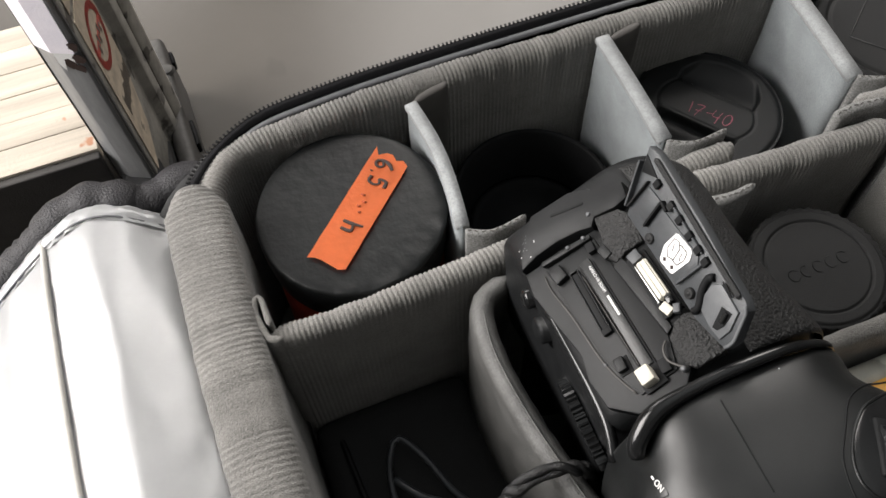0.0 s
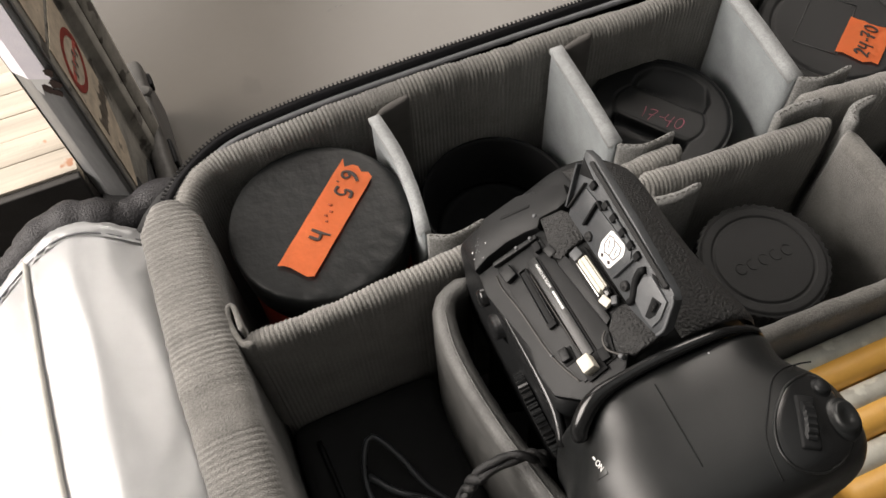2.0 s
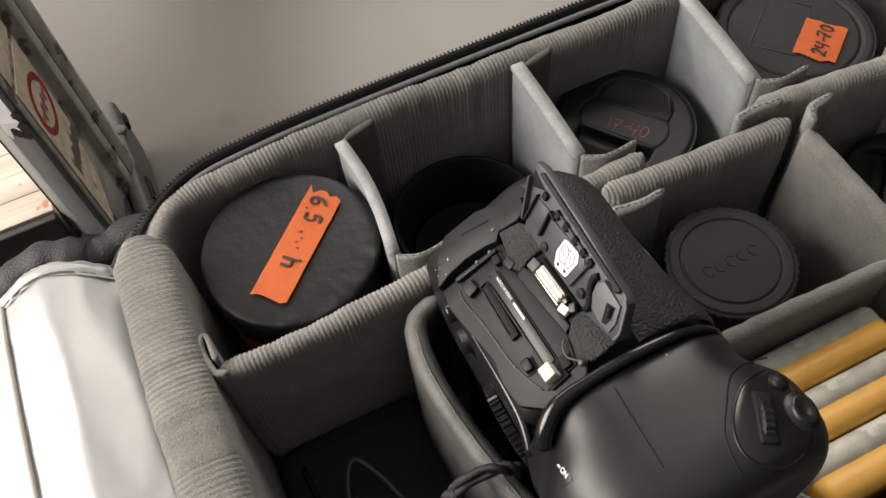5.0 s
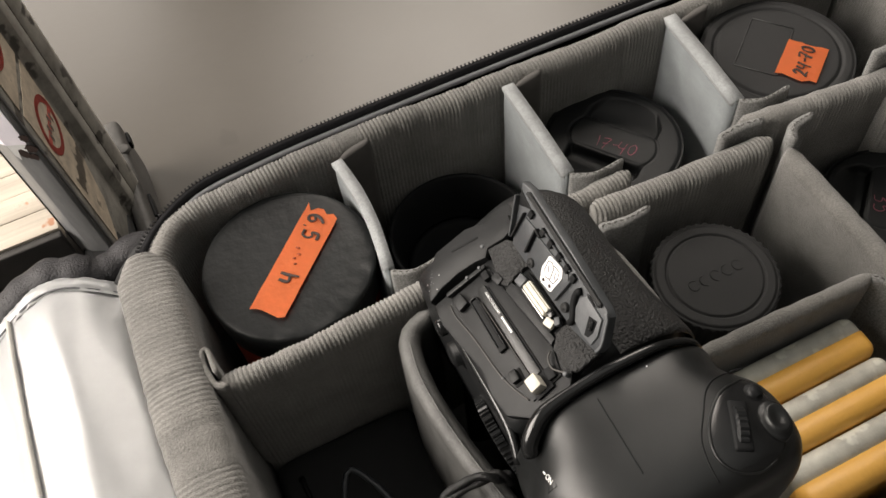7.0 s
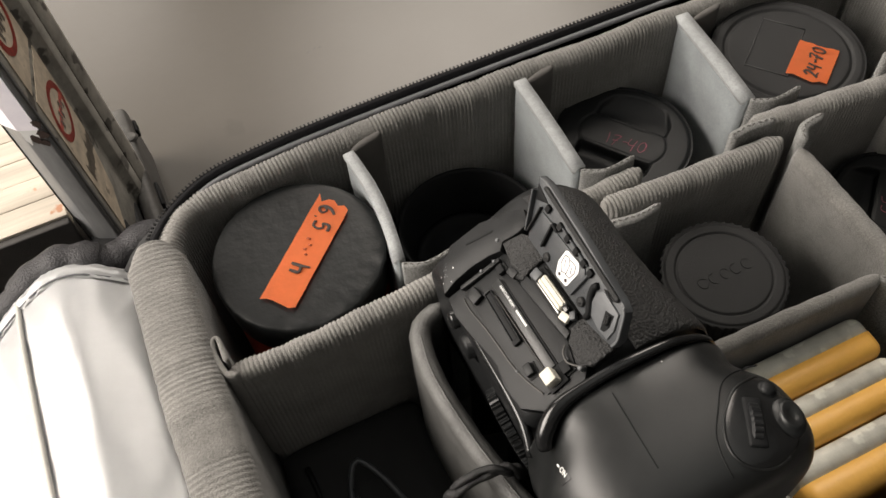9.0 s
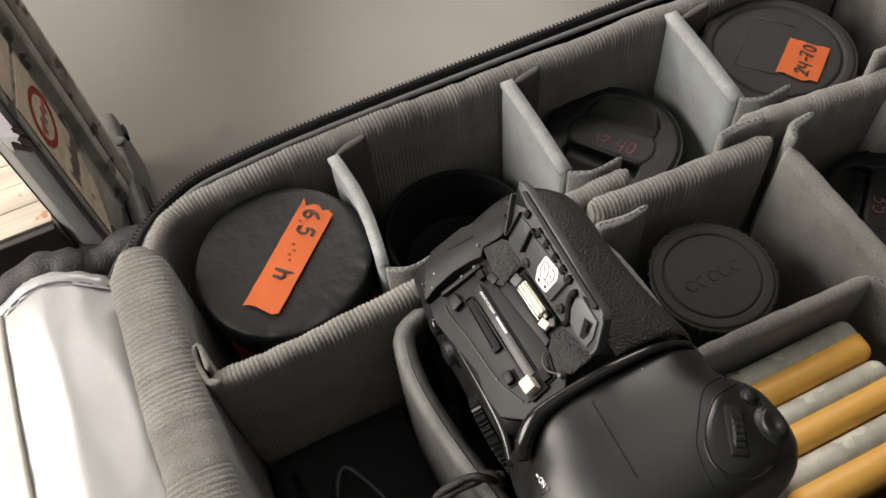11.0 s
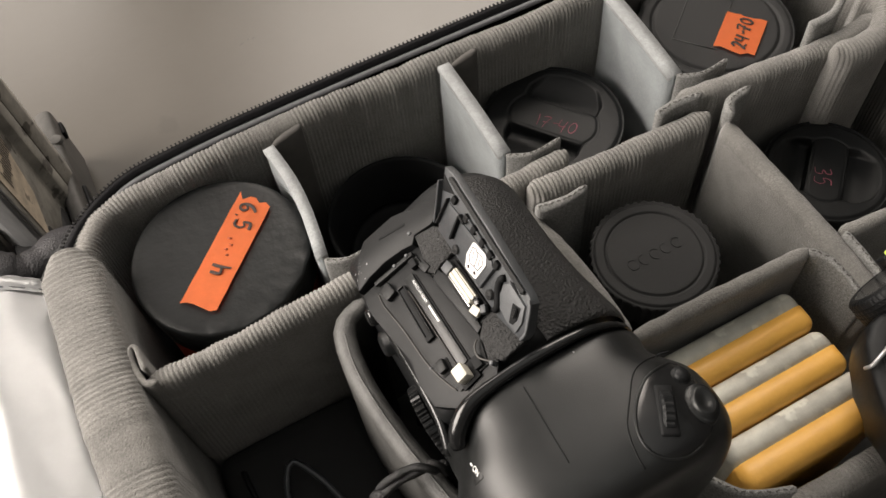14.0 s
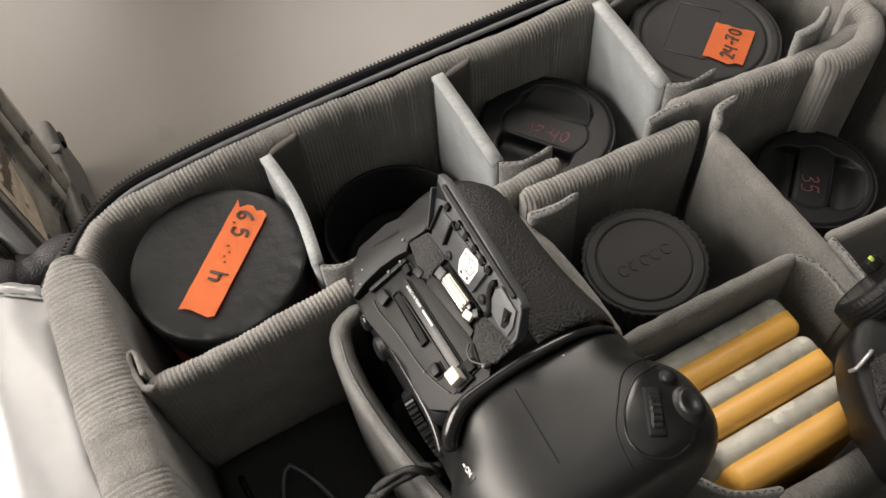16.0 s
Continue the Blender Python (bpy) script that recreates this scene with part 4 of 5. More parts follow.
for u, v, w, r in ((-5.2, -24.6, 0.8, 0.8), (1.6, -24.4, 0.8, 0.8), (7.4, -31.8, 1.0, 0.9), (11.6, 38.6, 0.6, 1.0), (-12.0, 22.5, -1.6, 0.6)):
    part("screw", lathe([(0, 0.0006), (r * 0.0008, 0.0006), (r * 0.001, 0.0), (r * 0.001, -0.002)], 14), FLAPGREY, bay, "tiny dull screw").matrix_local = BAY @ pose(u / 1000, v / 1000, w / 1000)
part("rubber_patch", drop_shape([(8.4, -29.8), (17.8, -27.2), (20.2, -23.5), (20.6, -15.5), (20.1, -10.2), (12.6, -10.2), (8.4, -8.4), (5.6, -12.2), (7.4, -20.9)], -3.0, 0.2, 0.0006), RUBBER, body, "pebbled rubber patch")
part("rubber_patch", drop_shape([(20.0, 21.6), (24.4, 23.3), (26.2, 32.4), (25.9, 40.2), (15.3, 40.4), (12.6, 37.1), (12.0, 27.0), (16.0, 22.8)], -3.0, 0.2, 0.0006), RUBBER, body, "pebbled rubber patch")
TB = frame_matrix(BAY @ Vector((-0.0006, -0.0070, 0.00026)), -BAY.col[1].to_3d(), BAY.col[0].to_3d(), BAY.col[2].to_3d()) @ Matrix.Rotation(radians(-4.6), 4, "Z")
part("printing", text_bm("MADE IN CHINA", 0.0017, TB, 0.00005), WHITE, bay, "tiny white printing", smooth=False)
for k in range(9):
    part("printing", block((0.0007, 0.0009, 0.0001), (-0.0085 - 0.0010 * k, 0.0, 0), m=TB), WHITE, bay, smooth=False)
# strap slot and chips on the corner
bay_block("strap_slot", 0.8, -39.2, 0.6, (14.0, 1.2, 1.2), DEEP, panel, "narrow dark strap slot", turn=15)
for k in range(12):
    random.seed(40 + k)
    bay_block("scuff", random.uniform(-23.5, -15), random.uniform(-40, -29), 0.9, (random.uniform(0.2, 0.45), random.uniform(0.25, 0.9), 0.16), STEEL if k % 3 == 0 else FLAPGREY, panel, "pale chip in the finish", 0.00004, random.uniform(0, 90))

# card door
DOOR = frame_matrix((0.014, -0.178, 0.279), (0.0, -0.9959, 0.0905), (0.4187, 0.0822, 0.9044), (-0.9081, 0.0379, 0.4170))
door = part("card_door", poly_plate(mm((-35.7, 28.9), (-30.4, 30.1), (0, 28.0), (28.4, 24.7), (31.2, 23.3), (35.4, 12.5), (34.6, 8.0), (32.3, 7.2), (20, 4.4), (-26.9, 4.2), (-28.6, 9), (-33.4, 22.0)), -0.0034, 0.0, DOOR, 0.0006), DOORMAT, body, "open card door, charcoal inner face")
crisp(door)


def door_block(name, u, v, w, size, mat=DOORMAT, label="", turn=0.0, bevel=0.0002):
    return crisp(part(name, block([s / 1000 for s in size], (0, 0, 0), bevel, 1, DOOR @ pose(u / 1000, v / 1000, w / 1000, 0, 0, turn)), mat, door, label))


def door_shape(name, points, h0, h1, mat=DOORMAT, label="", bevel=0.0002):
    return crisp(part(name, poly_plate(mm(*points), h0 / 1000, h1 / 1000, DOOR, bevel), mat, door, label))


door_block("rim", -1.5, 26.3, 0.8, (57, 2.0, 2.0), CAPGREY, "smooth rolled outer rim", -4.6, 0.0008)
door_block("wing", -31.2, 15.6, 1.0, (0.9, 17.5, 2.4), turn=20)
# Raised black plate paints the shade in the triangular gap.
door_shape("wing_gap", [(-34.4, 26.6), (-31.8, 20.5), (-24.6, 24.2)], 0.05, 0.3, DEEP, "triangular gap, its shade painted as a black plate")
door_block("wing", -27.2, 14.2, 0.8, (0.7, 13.5, 1.8), CAPGREY, turn=-4)
door_shape("door_panel", [(-25.8, 9.0), (-25.4, 19.6), (-18.2, 20.2), (-18.4, 9.4)], 0.05, 0.6, label="flat moulded panel")
# These two ribs are black: shadow beside them put into the colour.
door_block("rib", -17.0, 14.8, 0.9, (1.0, 11.5, 2.2), DEEP)
door_block("rib", -15.2, 20.6, 0.9, (4.2, 1.1, 2.0), DEEP, turn=-10)
door_shape("door_panel", [(-15.6, 6.0), (-15.4, 19.0), (6.4, 20.0), (8.4, 17.5), (6.4, 6.2)], 0.05, 0.5, label="flat moulded panel")
door_block("rail", -4.0, 22.8, 0.5, (22.0, 0.8, 1.4), turn=-4)
# Row of notches, their shade painted as black blocks.
for k, u in enumerate((-23.0, -13.4, -7.4, -0.8, 5.0, 9.8)):
    door_block("notch_shade", u, 22.6 - 0.06 * (u + 13), 0.7, (2.6, 3.0, 1.6), DEEP if k != 1 else MATTE, turn=-6)
door_block("rib", 8.2, 13.4, 0.8, (0.9, 13.5, 1.8), turn=-12)
part("seal", tube([DOOR @ Vector((u / 1000, v / 1000, 0.0008)) for u, v in ((15.6, 20.6), (14.4, 18.6), (15.0, 15.0), (16.6, 12.0), (18.4, 9.0), (18.0, 6.4))], 0.0014, 8, 0.0015), DEEP, door, "curved black rubber seal")
door_shape("door_panel", [(18.6, 9.4), (17.0, 13.4), (16.6, 18.4), (19.2, 21.6), (29.6, 20.6), (31.6, 14.0), (31.0, 8.8), (25.5, 8.2)], 0.05, 0.9, FLAPGREY, "worn paler panel")
# Slot and latch pocket are black plates that paint their inner shade.
door_shape("slot", [(18.8, 22.6), (20.6, 23.4), (25.0, 22.2), (24.6, 21.6)], 0.9, 1.2, DEEP, "slot, its inner shade painted black", 0)
door_shape("latch_pocket", [(24.4, 17.0), (28.5, 18.6), (29.3, 13.4), (28.5, 10.3), (26.6, 9.4)], 0.9, 1.2, DEEP, "latch pocket, its shade painted as a black plate", 0)
door_block("latch", 27.6, 15.6, 1.6, (1.6, 4.0, 1.6), GLOSS, turn=12)
part("worn_edge", tube([DOOR @ Vector((u / 1000, v / 1000, 0.0004)) for u, v in ((29.6, 23.8), (31.4, 22.4), (33.2, 17.5), (34.8, 12.2), (34.0, 8.4))], 0.0006, 8, 0.0015), FLAPGREY, door, "edge worn to pale grey")
for u, v in ((-12.4, 7.6), (12.6, 8.9)):
    part("boss", lathe([(0, 0.0012), (0.0008, 0.0012), (0.0009, 0.0006), (0.0015, 0.0010), (0.0019, 0.0008), (0.002, -0.0005)], 16), CAPGREY, door, "small round boss").matrix_local = DOOR @ pose(u / 1000, v / 1000, 0.0006)
sticker = part("sticker", poly_plate(mm((-5.4, 18.0), (-4.4, 18.8), (2.6, 19.6), (3.8, 19.0), (5.0, 16.4), (4.9, 15.4), (3.2, 7.6), (2.2, 6.9), (-3.4, 6.2), (-4.5, 6.8), (-6.2, 11.2), (-6.2, 12.4)), 0.0005, 0.0008, DOOR), WHITE, door, "white pictogram sticker", smooth=False)
for pts in (((-4.6, 12.2), (-2.6, 9.8), (0.0, 11.0), (-0.4, 15.6), (-2.4, 17.4), (-4.6, 16.4), (-4.6, 12.2)), ((-0.2, 10.6), (2.4, 11.0), (3.4, 14.6), (2.6, 17.4), (-0.6, 17.2), (-1.6, 16.6)), ((-3.4, 15.2), (-2.2, 12.6)), ((1.2, 15.6), (1.6, 13.4), (2.4, 13.0))):
    for p, q in zip(pts, pts[1:]):
        part("pictogram", tube([DOOR @ Vector((u / 1000, v / 1000, 0.0008)) for u, v in (p, q)], 0.00018, 5, 0.004), INK, sticker)
for u, v in ((-2.8, 8.2), (1.4, 8.8)):
    door_block("pictogram", u, v, 0.85, (1.3, 1.3, 0.15), INK, turn=45, bevel=0).parent = sticker

# rear wheel and knobs on the back of the camera
rear_wheel = part("rear_wheel", lathe([(0, 0.0055), (0.0165, 0.0055), (0.0182, 0.0050), (0.0182, 0.0008), (0.0165, 0.0004), (0.0165, -0.004)], 176, wobble=lambda a, z: 0.0011 * (1 if math.cos(a * 44) > 0 else 0) if 0.0006 < z < 0.0052 else 0), GLOSS, body, "knurled black control wheel")
rear_wheel.matrix_local = frame_matrix((-0.0110, -0.1955, 0.2110), (0, -1, 0), (-0.25, 0, 0.968), (-0.968, 0.0, -0.25))
crisp(rear_wheel, 20)
part("rear_joystick", lathe([(0, 0.004), (0.004, 0.004), (0.0055, 0.0030), (0.0055, 0.0), (0.0085, -0.001), (0.009, -0.004)], 32), MATTE, body, "black rear button").matrix_local = frame_matrix((-0.0160, -0.1610, 0.2310), (0, -1, 0.1), (0.1, 0.1, 1), (-0.995, 0.0, 0.1))
part("rear_button", lathe([(0, 0.004), (0.003, 0.004), (0.004, 0.003), (0.004, -0.003)], 24), GLOSS, body, "black rear button").matrix_local = frame_matrix((-0.0160, -0.1480, 0.2340), (0, -1, 0.1), (0.1, 0.1, 1), (-0.995, 0.0, 0.1))
part("rear_trim", tube([(-0.0150, -0.160, 0.2438), (-0.0150, -0.175, 0.2458), (-0.0152, -0.195, 0.2480), (-0.0160, -0.210, 0.2480), (-0.0185, -0.221, 0.2440)], 0.0022, 10, 0.003), GLOSS, body, "shiny worn edge strip")

# grip controls


def surface_frame(at, along, normal):
    """A right-handed pose on a surface: x across, y along, z out."""
    w = Vector(normal).normalized()
    v = Vector(along)
    v = (v - w * v.dot(w)).normalized()
    return frame_matrix(at, v.cross(w), v, w)


GD = surface_frame((0.0470, -0.2560, 0.2865), (-0.008, -0.0147, 0.001), (0.17, 0.05, 0.98))
part("dial_well", block((0.0066, 0.0190, 0.0024), (0.0, 0.0, -0.0004), 0.0009, 2, GD), DEEP, body, "slot, its inner shade painted black around the dial")
wheel = part("front_dial", lathe([(0.004, -0.0020), (0.0094, -0.0022), (0.0102, -0.0015), (0.0102, 0.0015), (0.0094, 0.0022), (0.004, 0.0020)], 84, wobble=lambda a, z: 0.0006 * (1 if math.cos(a * 30) > 0.2 else 0) if abs(z) < 0.0017 else 0), PLASTIC, body, "ridged black control dial")
wheel.matrix_local = GD @ pose(0, 0.0, -0.0072, 0, 90, 0)
crisp(wheel, 25)
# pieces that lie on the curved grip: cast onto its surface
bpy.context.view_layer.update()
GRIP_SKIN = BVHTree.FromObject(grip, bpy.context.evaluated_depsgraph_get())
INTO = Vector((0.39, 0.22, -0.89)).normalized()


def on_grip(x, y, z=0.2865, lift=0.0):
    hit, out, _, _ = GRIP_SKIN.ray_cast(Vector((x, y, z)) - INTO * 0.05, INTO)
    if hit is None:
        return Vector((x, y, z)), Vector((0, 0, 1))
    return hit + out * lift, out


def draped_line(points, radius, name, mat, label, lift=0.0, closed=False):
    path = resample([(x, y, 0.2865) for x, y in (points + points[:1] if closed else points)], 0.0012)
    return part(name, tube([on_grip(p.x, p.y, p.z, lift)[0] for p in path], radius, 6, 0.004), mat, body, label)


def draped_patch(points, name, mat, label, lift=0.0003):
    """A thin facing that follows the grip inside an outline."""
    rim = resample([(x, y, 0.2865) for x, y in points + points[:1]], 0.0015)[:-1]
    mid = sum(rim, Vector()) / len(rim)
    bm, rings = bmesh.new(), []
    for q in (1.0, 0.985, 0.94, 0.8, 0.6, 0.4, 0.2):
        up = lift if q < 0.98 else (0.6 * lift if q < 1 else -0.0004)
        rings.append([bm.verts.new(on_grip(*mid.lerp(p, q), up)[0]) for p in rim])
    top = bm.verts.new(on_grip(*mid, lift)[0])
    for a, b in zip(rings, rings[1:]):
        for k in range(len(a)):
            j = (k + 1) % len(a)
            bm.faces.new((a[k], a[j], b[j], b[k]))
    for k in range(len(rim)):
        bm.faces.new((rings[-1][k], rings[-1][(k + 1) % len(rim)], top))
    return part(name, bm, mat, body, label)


POCKET = [(0.0573, -0.2420), (0.0496, -0.2425), (0.0447, -0.2448), (0.0383, -0.2505), (0.0344, -0.2574), (0.0338, -0.2637), (0.0365, -0.2690), (0.0430, -0.2722), (0.0500, -0.2715), (0.0560, -0.2685), (0.0598, -0.2620), (0.0610, -0.2540), (0.0605, -0.2460)]
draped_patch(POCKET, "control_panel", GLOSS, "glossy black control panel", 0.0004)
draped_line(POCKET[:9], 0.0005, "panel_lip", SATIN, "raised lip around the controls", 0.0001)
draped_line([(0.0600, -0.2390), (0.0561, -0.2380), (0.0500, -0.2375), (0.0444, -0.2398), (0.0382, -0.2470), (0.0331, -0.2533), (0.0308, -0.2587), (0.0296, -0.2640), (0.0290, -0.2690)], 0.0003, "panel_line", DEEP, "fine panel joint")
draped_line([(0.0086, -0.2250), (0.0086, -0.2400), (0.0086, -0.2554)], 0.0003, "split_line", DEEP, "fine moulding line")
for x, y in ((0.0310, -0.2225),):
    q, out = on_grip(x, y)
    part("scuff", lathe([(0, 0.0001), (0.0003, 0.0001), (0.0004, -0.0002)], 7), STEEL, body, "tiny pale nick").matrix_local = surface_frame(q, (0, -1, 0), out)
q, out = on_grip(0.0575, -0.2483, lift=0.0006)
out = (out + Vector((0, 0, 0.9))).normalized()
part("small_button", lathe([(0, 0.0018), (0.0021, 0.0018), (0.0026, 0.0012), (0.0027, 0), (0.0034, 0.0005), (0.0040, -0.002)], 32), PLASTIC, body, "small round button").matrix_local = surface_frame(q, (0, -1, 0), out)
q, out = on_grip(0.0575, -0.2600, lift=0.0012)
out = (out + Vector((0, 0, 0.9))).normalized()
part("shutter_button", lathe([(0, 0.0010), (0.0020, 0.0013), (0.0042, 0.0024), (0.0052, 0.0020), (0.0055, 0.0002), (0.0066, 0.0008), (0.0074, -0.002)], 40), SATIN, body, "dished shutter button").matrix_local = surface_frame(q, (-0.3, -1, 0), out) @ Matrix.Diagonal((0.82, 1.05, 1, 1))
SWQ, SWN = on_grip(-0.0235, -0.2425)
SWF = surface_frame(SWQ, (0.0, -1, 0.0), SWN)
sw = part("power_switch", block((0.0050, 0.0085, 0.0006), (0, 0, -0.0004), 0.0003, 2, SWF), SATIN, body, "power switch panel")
SWT = SWF @ pose(0, 0, 0.0001, 0, 0, 112)
part("writing", text_bm("ON", 0.0029, SWT, 0.0001), WHITE, sw, "white switch lettering", smooth=False)
part("writing", block((0.0016, 0.0006, 0.0002), (-0.0038, 0, 0), m=SWT), WHITE, sw, smooth=False)

CORDEND = material("black_strap_cord", (0.012, 0.0122, 0.0128), 0.35, vary=0.4, scale=300, bump=0.8, bump_scale=1800, fine=0.0009)

# the strap bundle that the camera stands on
strap = thing("camera_strap", "black woven neck strap folded under the camera", "strap")
part("webbing", pad([(-0.005, -0.13), (0.05, -0.15), (0.0, -0.18), (0.05, -0.21), (0.0, -0.24), (0.05, -0.265)], FLOOR_Z, 0.148, 0.012, depth=0.0, seed=50), NYLON, strap)
for k in range(2):
    knot = resample([(-0.064, -0.214, 0.160), (-0.056, -0.2095, 0.186), (-0.046, -0.2070, 0.2015), (-0.034, -0.2068, 0.2060), (-0.026, -0.2085, 0.2055), (-0.018, -0.2100, 0.198), (-0.013, -0.212, 0.178)], 0.0012)
    part("twisted_end", tube([p + Vector((0, 0.0016 * math.cos(j * 0.3 + 1.5 * math.sin(j * 0.21) + k * math.pi), 0.0016 * math.sin(j * 0.3 + 1.5 * math.sin(j * 0.21) + k * math.pi))) for j, p in enumerate(knot)], 0.0019, 8, 0.0015, radius_at=lambda s: 1.0 + 0.35 * noise.noise(Vector((s * 17, k * 3.3, 5.0)))), CORDEND, strap, "twisted black strap end over the divider")

# ---- cables in the dark compartment ----
cab = thing("cable", "thin black cable looped in the compartment", "cable")
part("wire", tube([(-0.090, -0.19, 0.1065), (-0.0905, -0.164, 0.11), (-0.0855, -0.149, 0.116), (-0.079, -0.1435, 0.118), (-0.070, -0.158, 0.116), (-0.063, -0.176, 0.112), (-0.050, -0.200, 0.1065), (-0.06, -0.24, 0.1065), (-0.09, -0.25, 0.1065)], 0.0016, 8), CABLE, cab)
cab = thing("cable", "thin dark cable coiled in the compartment", "cable")
part("wire", tube([(-0.088, -0.160, 0.11), (-0.078, -0.173, 0.11), (-0.062, -0.186, 0.1065), (-0.055, -0.215, 0.1065), (-0.085, -0.23, 0.1065), (-0.10, -0.2, 0.1065), (-0.08, -0.18, 0.1065), (-0.065, -0.184, 0.112), (-0.05, -0.20, 0.1065), (-0.05, -0.24, 0.1065)], 0.0020, 8), CABLE, cab)
# Added black filler: stands in for the deep shade in this compartment.
pouch = thing("pouch", "black pouch shape added to darken the bottom of the compartment", "pouch", (-0.076, -0.230, FLOOR_Z))
soft_part("bag", block((0.090, 0.235, 0.056), (0, 0, 0.028), 0.012, 3), NYLON, pouch, levels=1)
part("zip", tube([(-0.030, -0.10, 0.0565), (-0.026, 0.0, 0.0568), (-0.030, 0.10, 0.0565)], 0.0016, 6, 0.01), ZIPTEETH, pouch, "black zip on the added pouch shape")

# ---- battery cases ----
def case_half(w, dpt, h, grow, keep_front):
    """Half of a round-edged case, cut along its middle."""
    bm = block((w + grow, dpt + grow, h + grow), (0, 0, h / 2), 0.0058, 5)
    bmesh.ops.bisect_plane(bm, geom=bm.verts[:] + bm.edges[:] + bm.faces[:], plane_co=(0, dpt * 0.03, 0), plane_no=(0, 1 if keep_front else -1, 0), clear_outer=True)
    bmesh.ops.holes_fill(bm, edges=[e for e in bm.edges if e.is_boundary])
    return bm


def battery_case(x0, x1, yf, yb, label):
    ob = thing("battery_case", label, "battery case", ((x0 + x1) / 2, (yf + yb) / 2, FLOOR_Z), "yellow battery cases")
    h, w, dpt = 0.178 - FLOOR_Z, x1 - x0, yb - yf
    part("base", case_half(w, dpt, h, 0.0006, True), YELLOW, ob, "yellow moulded half")
    part("cover", case_half(w, dpt, h, 0.0, False), FROST, ob, "frosted translucent half")
    return ob


battery_case(0.0945, 0.1755, -0.2290, -0.2062, "yellow and frosted battery case")
battery_case(0.0945, 0.1752, -0.2535, -0.2300, "yellow and frosted battery case")
battery_case(0.0965, 0.1765, -0.2800, -0.2545, "yellow and frosted battery case")

# ---- second camera at the bag's corner ----
second = thing("small_camera", "black compact camera with knurled dial lying on the battery cases", "camera")
def plan_solid(points, z0, z1, bevel):
    return poly_plate(points, z0, z1, Matrix.Identity(4), bevel)


shell = soft_part("body", plan_solid([(0.1640, -0.2475), (0.1540, -0.2635), (0.1440, -0.2830), (0.1400, -0.3050), (0.1440, -0.3350), (0.2100, -0.3350), (0.2300, -0.2600), (0.1920, -0.2450)], 0.1787, 0.2235, 0.005), MATTE, second, "scuffed black body", 1)
part("skin_panel", plan_solid([(0.1600, -0.2660), (0.1495, -0.2835), (0.1450, -0.3050), (0.1490, -0.3300), (0.2050, -0.3300), (0.2100, -0.2690)], 0.2225, 0.2246, 0.0008), RUBBER, second, "grained black covering")
part("skin_seam", tube([(0.1490, -0.2850, 0.2248), (0.1620, -0.2790, 0.2250), (0.2000, -0.2760, 0.2250)], 0.0005, 6), DEEP, second, "dark joint in the covering")
RINGF = surface_frame((0.1945, -0.2425, 0.2150), (1, 0.2, 0), (-0.2, 0.93, 0.30))
ring = part("lens_ring", lathe([(0.0170, 0.0080), (0.0198, 0.0078), (0.0210, 0.0065), (0.0210, -0.0040), (0.0200, -0.0052), (0.0185, -0.0060), (0.0185, -0.0110)], 160, wobble=lambda a, z: 0.0005 * (1 if math.cos(a * 53) > 0 else 0) if -0.0045 < z < 0.007 else 0), MATTE, second, "knurled black lens ring")
ring.matrix_local = RINGF
for z in (-0.0020, 0.0, 0.0020, 0.0040):
    part("ring_groove", lathe([(0.0212, z - 0.0004), (0.0217, z), (0.0212, z + 0.0004)], 80), DEEP, second).matrix_local = RINGF
part("collar", lathe([(0.0160, 0.003), (0.0195, 0.002), (0.0215, -0.004), (0.0225, -0.012)], 64), GLOSS, second, "glossy black collar").matrix_local = RINGF @ pose(0, 0, -0.008)
part("front_glass", lathe([(0, 0.0060), (0.012, 0.0070), (0.0172, 0.0079)], 48), GLOSS, second, "dark lens front").matrix_local = RINGF
part("strap_ring", tube([(0.1525, -0.2650, 0.2200), (0.1532, -0.2662, 0.2240), (0.1580, -0.2650, 0.2256), (0.1635, -0.2635, 0.2250), (0.1650, -0.2625, 0.2215)], 0.0009, 8, 0.001), STEEL, second, "bare metal strap ring")
part("mark", block((0.0022, 0.0028, 0.001), (0.0, 0.0, 0.0), 0.0003, 1, pose(0.1895, -0.2310, 0.2330, 20, 0, 15)), material("green_mark", (0.45, 0.62, 0.10), 0.5), second, "small lime green mark")
part("mark_mount", block((0.007, 0.006, 0.006), (0, 0, 0), 0.001, 2, pose(0.1905, -0.2325, 0.2295, 20, 0, 15)), MATTE, second, "small black index block")

# ---- metal ladder leg ----
ladder = thing("stepladder_leg", "scuffed grey metal stepladder leg with warning labels", "stepladder", (-0.161, 0.06, GROUND_Z))


def prism(points, z0, z1, bevel=0.0):
    bm = bmesh.new()
    vs = [bm.verts.new((x, y, z0)) for x, y in points]
    f = bm.faces.new(vs)
    e = bmesh.ops.extrude_face_region(bm, geom=[f])
    bmesh.ops.translate(bm, vec=(0, 0, z1 - z0), verts=[v for v in e["geom"] if isinstance(v, bmesh.types.BMVert)])
    if bevel:
        bmesh.ops.bevel(bm, geom=[ed for ed in bm.edges if abs(ed.verts[0].co.z - ed.verts[1].co.z) > 0.01], offset=bevel, segments=2, affect="EDGES", profile=0.5)
    return bm


def ladder_part(name, bm, mat, label="", parent=None):
    p = part(name, bm, mat, parent or ladder, label)
    if not parent:
        p.matrix_parent_inverse = ladder.matrix_world.inverted()
    return crisp(p, 30)


LTOP = 0.78
